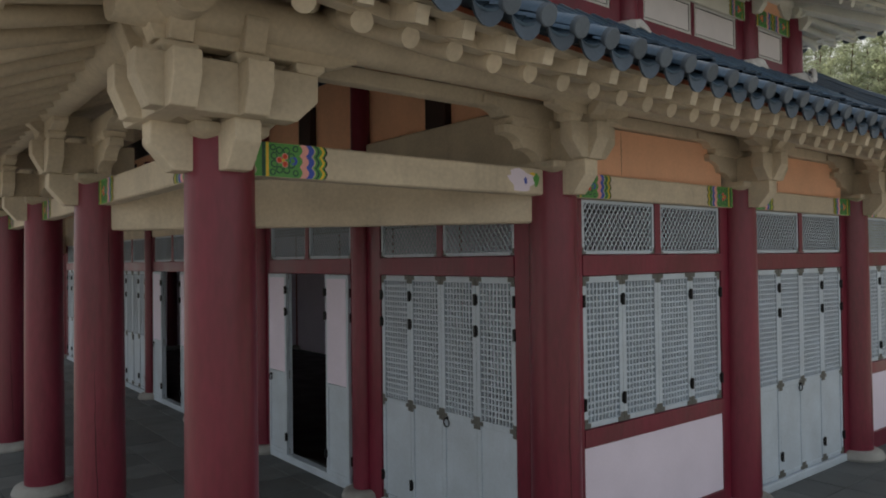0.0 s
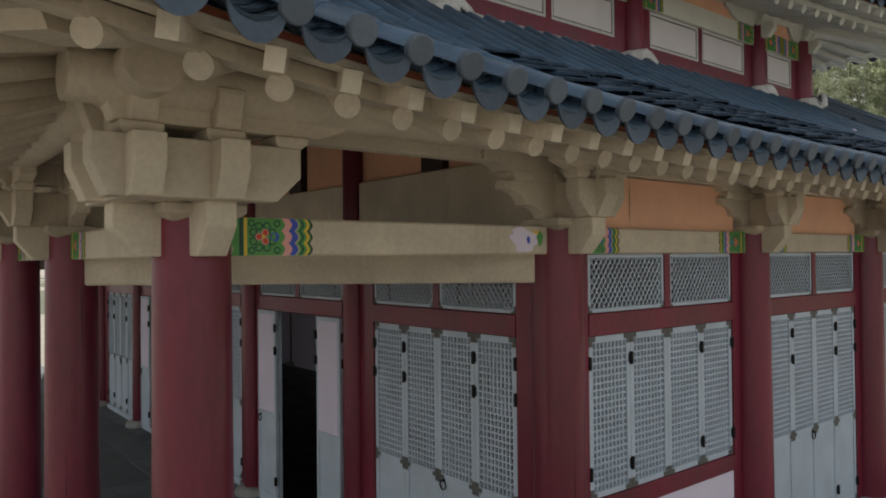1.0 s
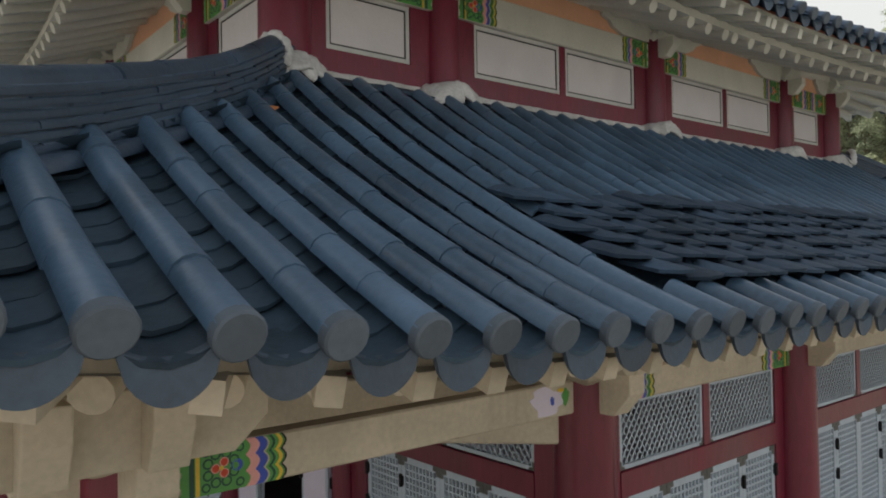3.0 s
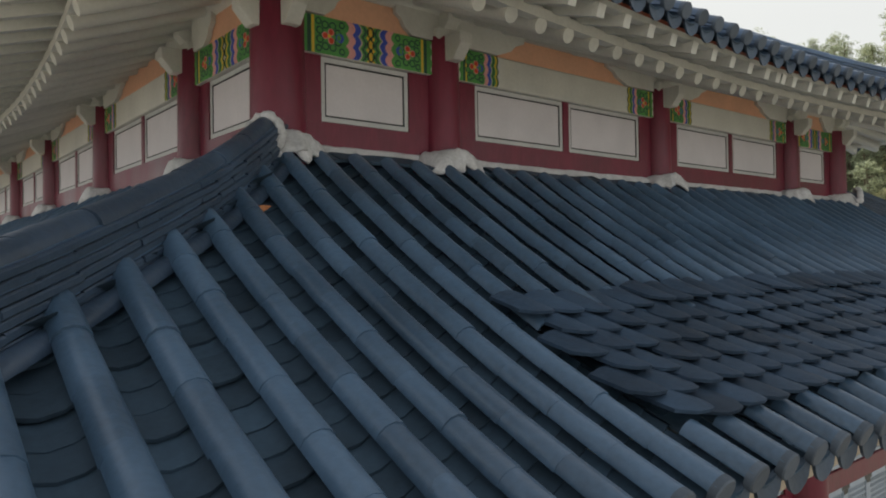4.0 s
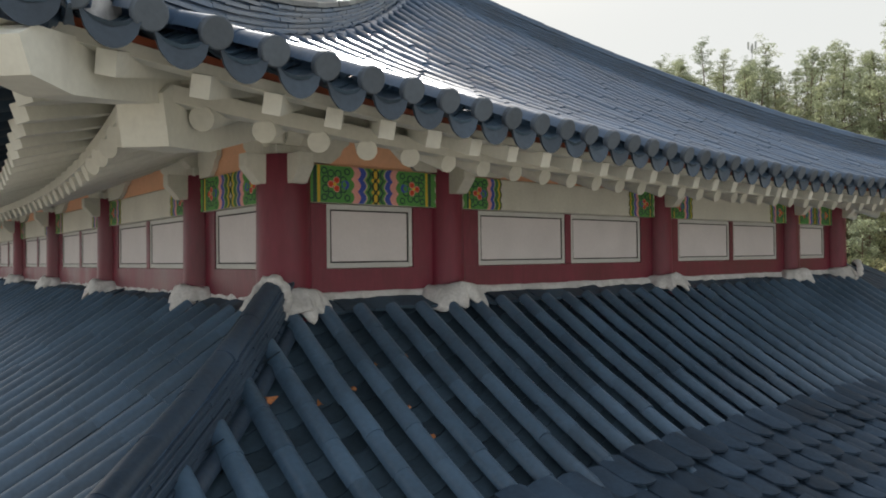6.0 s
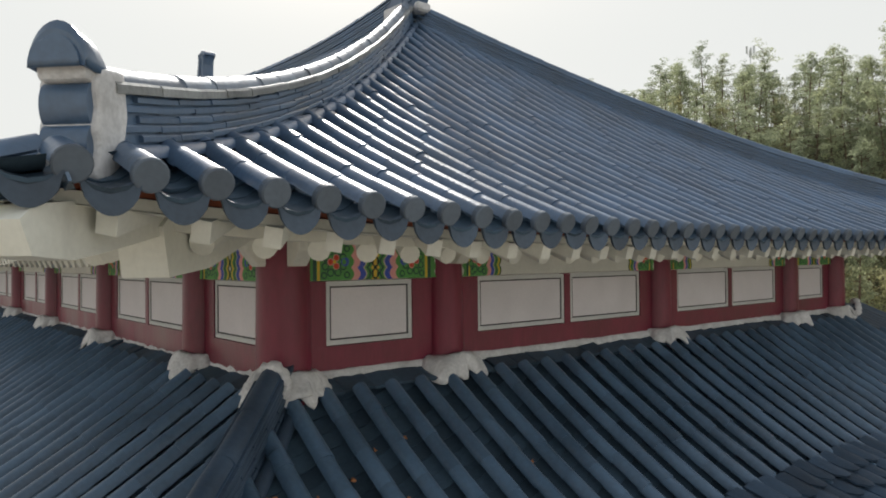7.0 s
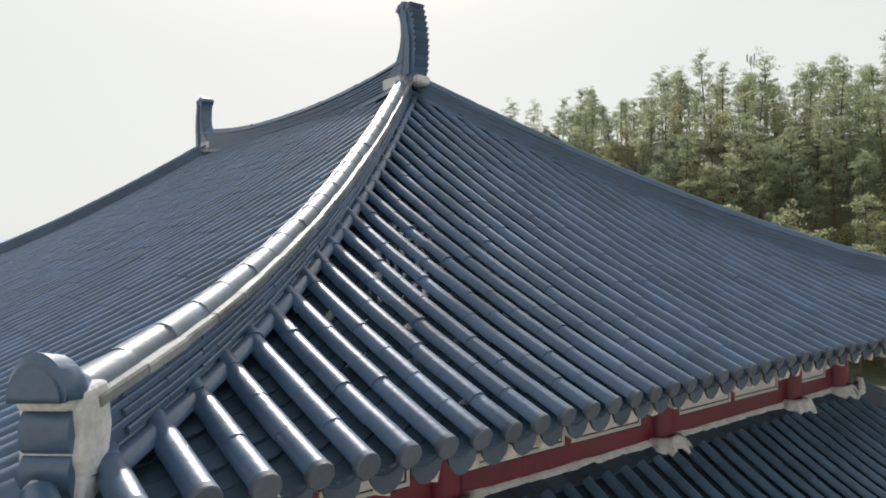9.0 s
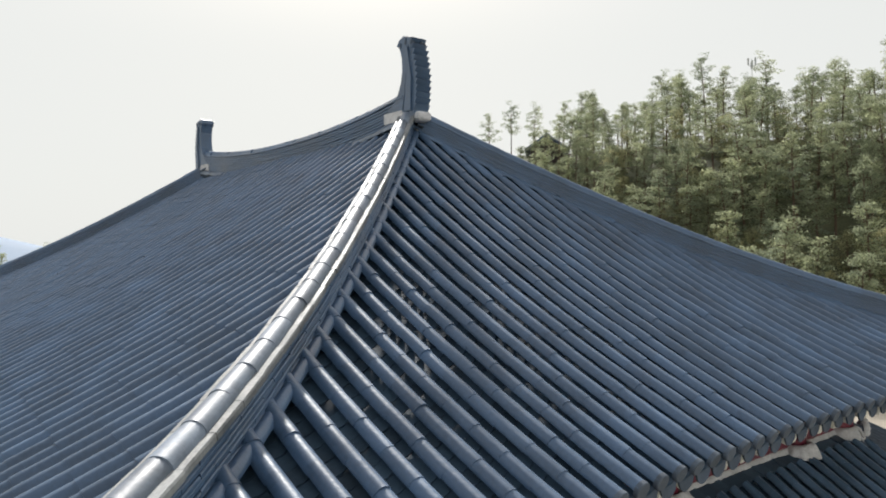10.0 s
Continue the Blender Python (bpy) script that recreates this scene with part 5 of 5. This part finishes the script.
south = thing("wall_south", "end wall with white lattice shutters in dark red frames", "wall", kind="structure")
ts = wall_map("south", 0.0)
for k, what in ((1, "window"), (2, "door"), (3, "window")):
    bay(south, ts, XC[k], XC[k + 1], what, "end wall lattice leaves")
west = thing("wall_west", "gallery wall with white lattice doors in dark red frames", "wall", kind="structure")
tw = wall_map("west", 2.79)
kinds = ("door", "open", "door", "open", "door", "open", "door")
for k in range(7):
    bay(west, tw, YC[k], YC[k + 1], kinds[k], "gallery lattice doors", 0.40 if kinds[k] == "door" else 0.26, False)
for k in range(7):
    a, b = YC[k], YC[k + 1]
    tagged(obj("gallery_beam", mbox(MB(), tw, a + 0.14, b - 0.14, -0.2, 0.02, 3.35, 4.17, 0, 0.015), [CREAM]), "deep cream painted beam above the gallery doors", "beam", "gallery beams")
    top = [(s, min(5.1, float(LOW.zm(s)) - 0.2)) for s in (a, (a + b) / 2, b)]
    obj("upper_plaster", MB().prism([(a, 4.17)] + [(b, 4.17)] + top[::-1], -0.14, -0.06, lambda p, q, n: tw(p, n, q)), [ORANGE], west, "orange plaster under the roof")
    for c in ((a + b) / 2,) if k else (1.5,):
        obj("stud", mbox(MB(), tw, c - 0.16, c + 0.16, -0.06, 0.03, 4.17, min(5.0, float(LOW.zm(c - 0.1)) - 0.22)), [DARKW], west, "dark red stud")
# plain walls that close the hall
for side in ("east", "north"):
    line = 2.79 if side == "east" else 0.05
    to = wall_map(side, line)
    o = obj("wall_" + side, mbox(MB(), to, 0.1 if side == "east" else 2.8, (D if side == "east" else W - 2.8) - 0.1, -0.1, 0.0, FLOOR_Z, 3.6 if side == "north" else 5.0), [WHITE])
    tagged(o, "plain white plastered wall of the hall", "wall", kind="structure")
tagged(obj("hall_floor", MB().box((2.95, 0.1, -0.02), (W - 2.95, D - 0.2, FLOOR_Z - 0.003)), [DARKW]), "wooden floor inside the hall, its shade put into the dark colour", "floor", kind="structure")
tagged(obj("ceiling", MB().box((2.95, 0.16, 3.62), (W - 2.95, D - 0.2, 3.68)), [DARKW]), "boarded ceiling inside the hall, its shade put into the dark colour", "ceiling", kind="structure")
scr = thing("standing_screen", "grey folding screen inside the hall, coloured near-black for the shade", "screen", (5.2, 4.3, FLOOR_Z))
for k in range(3):
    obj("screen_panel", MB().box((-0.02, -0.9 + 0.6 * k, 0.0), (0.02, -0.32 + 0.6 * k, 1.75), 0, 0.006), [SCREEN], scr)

# dry leaves on the tiles
DRY = mat("dry_leaf", (0.42, 0.17, 0.07), 0.8, 0.2, 20, 60, 0.1)
leaf_mesh = MB()
vs = []
for k in range(11):
    a = 2 * math.pi * k / 11
    rr = 0.034 * (1 + 0.35 * math.cos(3 * a))
    vs.append((rr * math.cos(a), rr * 0.8 * math.sin(a), 0.012 * math.cos(2 * a)))
vs.append((0, 0, 0.014))
leaf_mesh.add(vs + [(x, y, z - 0.003) for x, y, z in vs], [(k, (k + 1) % 11, 11) for k in range(11)] + [(12 + (k + 1) % 11, 12 + k, 23) for k in range(11)] + [((k + 1) % 11, k, 12 + k, 12 + (k + 1) % 11) for k in range(11)])
leaf_mesh = leaf_mesh.mesh("dry_leaf", [DRY])
rl = random.Random(31)
spots = [(0.90, 0.60, 1.0)]
for k in range(14):
    spots.append((0.3855 + 0.275 * rl.randrange(3, 16), rl.uniform(0.1, 1.18), rl.uniform(0.35, 0.7)))
for k in range(4):
    spots.append((2.31 + 0.275 * rl.randrange(0, 6), float(LOW.ve(2.3)) + 0.25, rl.uniform(0.4, 0.6)))
for i, (u, v, k) in enumerate(spots):
    ob = obj("dry_leaf", leaf_mesh, None)
    slope = (float(LOW.z(u, v + 0.1)) - float(LOW.z(u, v))) / 0.1
    ob.matrix_world = Matrix.Translation((u, v, float(LOW.z(u, v)) + (0.06 if i == 0 else 0.0))) @ Matrix.Rotation(math.atan(slope), 4, "X") @ Matrix.Rotation(rl.uniform(0, 6.28) if i else 0, 4, "Z") @ Matrix.Diagonal((k, k, k, 1))
    tagged(ob, "dry orange-brown leaf lying on the roof tiles", "leaf", "dry leaves")

# ---- wooded hill, trees, distance ----
CAM0 = Vector((-0.8, -3.0))


def hill_h(x, y):
    dx, dy = x - CAM0.x, y - CAM0.y
    d = math.hypot(dx, dy)
    az = math.degrees(math.atan2(dx, dy))
    f = min(1, max(0, (d - 56) / 62))
    f = f * f * (3 - 2 * f)
    g = min(1, max(0, (az - 34) / 11))
    g = 0.25 + 0.75 * g * g * (3 - 2 * g) if az > 30 else 0.25 * max(0, (az - 10) / 20)
    back = 1 if az < 120 else max(0, 1 - (az - 120) / 40)
    return -1.02 + (26.0 * g * back) * f + 1.2 * noise.noise((x * 0.05, y * 0.05, 0)) * f


vs, fs = [], []
NA, ND = 70, 26
for i in range(NA + 1):
    az = radians(8 + 150 * i / NA)
    for j in range(ND + 1):
        d = 50 + 240 * (j / ND) ** 1.6
        x, y = CAM0.x + d * math.sin(az), CAM0.y + d * math.cos(az)
        vs.append((x, y, hill_h(x, y)))
for i in range(NA):
    for j in range(ND):
        c = i * (ND + 1) + j
        fs.append((c, c + 1, c + ND + 2, c + ND + 1))
tagged(obj("hillside", MB().add(vs, fs), [FOREST], None, "", True), "wooded hillside behind the hall, brown and green ground", "hill", kind="structure")


def clump(vs, fs, c, rx, rz, n, size, r):
    """Small leaf faces scattered through a flattened ball."""
    for _ in range(n):
        while True:
            p = Vector((r.uniform(-1, 1), r.uniform(-1, 1), r.uniform(-1, 1)))
            if 0.1 < p.length < 1:
                break
        p = Vector((c[0] + p.x * rx, c[1] + p.y * rx, c[2] + p.z * rz))
        a = Vector((r.gauss(0, 1), r.gauss(0, 1), r.gauss(0, 0.6))).normalized() * size * r.uniform(0.6, 1.3)
        b = Vector((r.gauss(0, 1), r.gauss(0, 1), r.gauss(0, 0.6))).normalized() * size * r.uniform(0.5, 1.0)
        k = len(vs)
        vs += [tuple(p - a), tuple(p + b), tuple(p + a * 0.8), tuple(p - b * 0.7)]
        fs.append((k, k + 1, k + 2, k + 3))


def tree_meshes(seed, kind):
    r = random.Random(seed)
    tr, vs, fs = MB(), [], []
    if kind != "leafy":
        h = r.uniform(9.5, 12.0)
        low = 0.42 if kind == "pine" else 0.16
        bend = Vector((r.gauss(0, 0.4), r.gauss(0, 0.4), 0))
        pts = [Vector((0, 0, -0.8)) + Vector((bend.x * f * f, bend.y * f * f, (h + 0.8) * f)) for f in (0, 0.3, 0.6, 0.85, 1.0)]
        for k in range(4):
            tr.tube(pts[k], pts[k + 1], 0.16 * (1 - 0.22 * k), 0.16 * (1 - 0.22 * (k + 1)), 7)
        n = r.randint(20, 25) if kind == "pine" else 30
        for k in range(n):
            f = low + (1 - low) * ((k + r.random()) / n)
            base = Vector((bend.x * f * f, bend.y * f * f, h * f))
            a = k * 2.4 + r.uniform(-0.6, 0.6)
            ln = r.uniform(0.9, 2.7) * (1.0 - 0.62 * ((f - low) / (1 - low)) ** 1.5)
            tip = base + Vector((math.cos(a) * ln, math.sin(a) * ln, r.uniform(-0.15, 0.9)))
            tr.tube(base, tip, 0.045, 0.015, 5)
            for q in (0.5, 0.85, 1.1):
                c = base.lerp(tip, q)
                if r.random() < 0.88:
                    clump(vs, fs, (c.x + r.gauss(0, 0.15), c.y + r.gauss(0, 0.15), c.z + r.gauss(0.1, 0.26)), r.uniform(0.45, 0.95), r.uniform(0.2, 0.46), 46, 0.125, r)
        clump(vs, fs, (bend.x, bend.y, h), 0.6, 0.5, 60, 0.13, r)
    else:
        h = r.uniform(5.0, 8.0)
        tr.tube((0, 0, -0.8), (0.1, 0, h * 0.5), 0.14, 0.08, 7)
        tr.tube((0.1, 0, h * 0.5), (0, 0.1, h * 0.9), 0.08, 0.03, 7)
        for k in range(40):
            f = 0.12 + 0.88 * (k + r.random()) / 40
            a = k * 2.4 + r.uniform(-0.5, 0.5)
            ln = r.uniform(0.4, 2.4) * math.sin(math.pi * min(1, 0.22 + 0.72 * f)) + 0.2
            b = Vector((0.05, 0.05, h * f * 0.85))
            tip = b + Vector((math.cos(a) * ln, math.sin(a) * ln, 0.5))
            tr.tube(b, tip, 0.035, 0.012, 5)
            clump(vs, fs, tip, r.uniform(0.5, 0.9), r.uniform(0.4, 0.7), 58, 0.14, r)
    cr = MB().add(vs, fs)
    return tr.mesh("trunk", [BARK]), cr.mesh("crown", [LEAF2 if kind == "leafy" else LEAF])


TREES = [(tree_meshes(10 + k, "pine"), "pine") for k in range(6)] + [(tree_meshes(40 + k, "leafy"), "leafy") for k in range(3)] + [(tree_meshes(60 + k, "full"), "pine") for k in range(4)]
r = random.Random(77)
spots = []


def plant(x, y, v, sc, base=None):
    (tm, cm), kind = TREES[v]
    lab = "tall pine with tufted uneven crown on the hillside" if kind == "pine" else "bushy tree with fresh yellow-green leaves on the hillside"
    ob = thing("pine_tree" if kind == "pine" else "leafy_tree", lab, "tree", group="hillside trees")
    obj("trunk", tm, None, ob)
    obj("crown", cm, None, ob)
    ob.matrix_world = Matrix.Translation((x, y, hill_h(x, y) if base is None else base)) @ Matrix.Rotation(r.uniform(0, 6.28), 4, "Z") @ Matrix.Diagonal((sc, sc, sc * r.uniform(0.85, 1.12), 1))


for _ in range(9000):
    az, d = radians(r.uniform(46, 76)), r.uniform(58, 124)
    x, y = CAM0.x + d * math.sin(az), CAM0.y + d * math.cos(az)
    gap = 2.75 if d < 105 else 3.2
    if az < radians(50.5) and (d > 100 or r.random() < 0.5):
        continue
    if any((x - p) ** 2 + (y - q) ** 2 < gap * gap for p, q in spots):
        continue
    spots.append((x, y))
    if len(spots) > 520:
        break
    hh = hill_h(x, y)
    q = r.random()
    if hh < 6:
        v = r.choice((6, 7, 8)) if q < 0.7 else r.choice((9, 10, 11, 12))
    elif d < 108:
        v = r.choice((9, 10, 11, 12)) if q < 0.5 else (r.choice((6, 7, 8)) if q < 0.82 else r.randrange(6))
    else:
        v = r.randrange(6) if q < 0.75 else r.choice((9, 10, 11, 12))
    plant(x, y, v, r.uniform(0.70, 1.05) * (0.82 if az < radians(56) else 0.97))
for az, d in ((43.4, 120), (45.1, 122), (46.9, 121), (49.2, 118), (50.4, 119), (51.4, 116)):
    x, y = CAM0.x + d * math.sin(radians(az)), CAM0.y + d * math.cos(radians(az))
    plant(x, y, r.randrange(6), 0.74)

# aerial mast above the pines
mx, my = CAM0.x + 117 * math.sin(radians(63)), CAM0.y + 117 * math.cos(radians(63))
mz = hill_h(mx, my)
mast = thing("aerial_mast", "thin grey aerial mast with upright panels above the pines", "mast", (mx, my, mz))
obj("pole", MB().tube((0, 0, -0.5), (0, 0, 37.6 - mz), 0.10, 0.05, 8), [BORDER], mast)
for k in range(4):
    a = 0.6 + math.pi / 2 * k
    px, py = 0.5 * math.cos(a), 0.5 * math.sin(a)
    obj("panel", MB().box((px - 0.10, py - 0.10, 36.2 - mz + 0.5 * (k % 2)), (px + 0.10, py + 0.10, 37.3 - mz + 0.5 * (k % 2)), 0, 0.02), [BORDER], mast)
    obj("bracket_arm", MB().tube((0, 0, 36.6 - mz), (px, py, 36.6 - mz), 0.04, 0.04, 6), [BORDER], mast)

# small hall on the hill
px, py = CAM0.x + 108 * math.sin(radians(47.9)), CAM0.y + 108 * math.cos(radians(47.9))
pz = hill_h(px, py) - 1.5
pav = thing("hill_pavilion", "small grey-roofed pavilion among the pines", "building", (px, py, pz))
def to_pav(p, q, w, c=math.cos(radians(47.9)), s=math.sin(radians(47.9))):
    return (p * c + w * s, -p * s + w * c, q)


obj("wall", MB().prism([(-2.4, -1), (2.4, -1), (2.4, 2.4), (0, 4.1), (-2.4, 2.4)], -3, 3, to_pav), [DARKW], pav, "dark timber wall under the gable")

mb = MB()
prof = [(-3.2, 2.3), (-1.6, 3.3), (0, 4.6), (1.6, 3.3), (3.2, 2.3), (1.6, 3.05), (0, 4.2), (-1.6, 3.05)]
mb.prism(prof, -4.2, 4.2, to_pav)
obj("roof", mb, [TILE], pav)

# far mountain and wood beyond the courtyard
vs, fs = [], []
n = 40
for i in range(n + 1):
    az = radians(-35 + 66 * i / n)
    h = 105 * math.exp(-((math.degrees(az) - 5.5) / 6.5) ** 2) + 45 * math.exp(-((math.degrees(az) + 14) / 9) ** 2) + 6 * noise.noise((i * 0.4, 0, 0))
    for d, z in ((2300, -2), (2500, h * 0.6), (2700, h), (3000, -2)):
        vs.append((d * math.sin(az), d * math.cos(az), z))
for i in range(n):
    for j in range(3):
        c = 4 * i + j
        fs.append((c, c + 1, c + 5, c + 4))
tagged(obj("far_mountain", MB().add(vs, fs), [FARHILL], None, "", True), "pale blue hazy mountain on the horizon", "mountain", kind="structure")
for k in range(34):
    az, d = radians(-2 + 15 * r.random()), r.uniform(190, 260)
    plant(CAM0.x + d * math.sin(az), CAM0.y + d * math.cos(az), r.randrange(6), r.uniform(0.9, 1.3), -1.0)

# ---- floor slabs, last ----
slab = Batch("floor_slab", MB().box((0.006, 0.006, -0.035), (0.594, 0.594, 0.0), 0, 0.006), FLOOR, False)
for i in range(int((W + 2 * TW) / 0.6) + 1):
    for j in range(int((D + 2 * TW) / 0.6) + 1):
        x, y = -TW + 0.6 * i, -TW + 0.6 * j
        if 3.0 < x < W - 3.4 and 0.3 < y < D - 0.6:
            continue
        if x > W + TW - 0.6 or y > D + TW - 0.6:
            continue
        near = x < 2.9 and y < 10.0 and x > -1.2 and y > -0.7 or (x >= 2.9 and y < 0 and y > -1.3)
        slab.put(Matrix.Translation((x, y, FLOOR_Z + r.gauss(0, 0.003))), terrace if near else None)
slab.join(terrace)
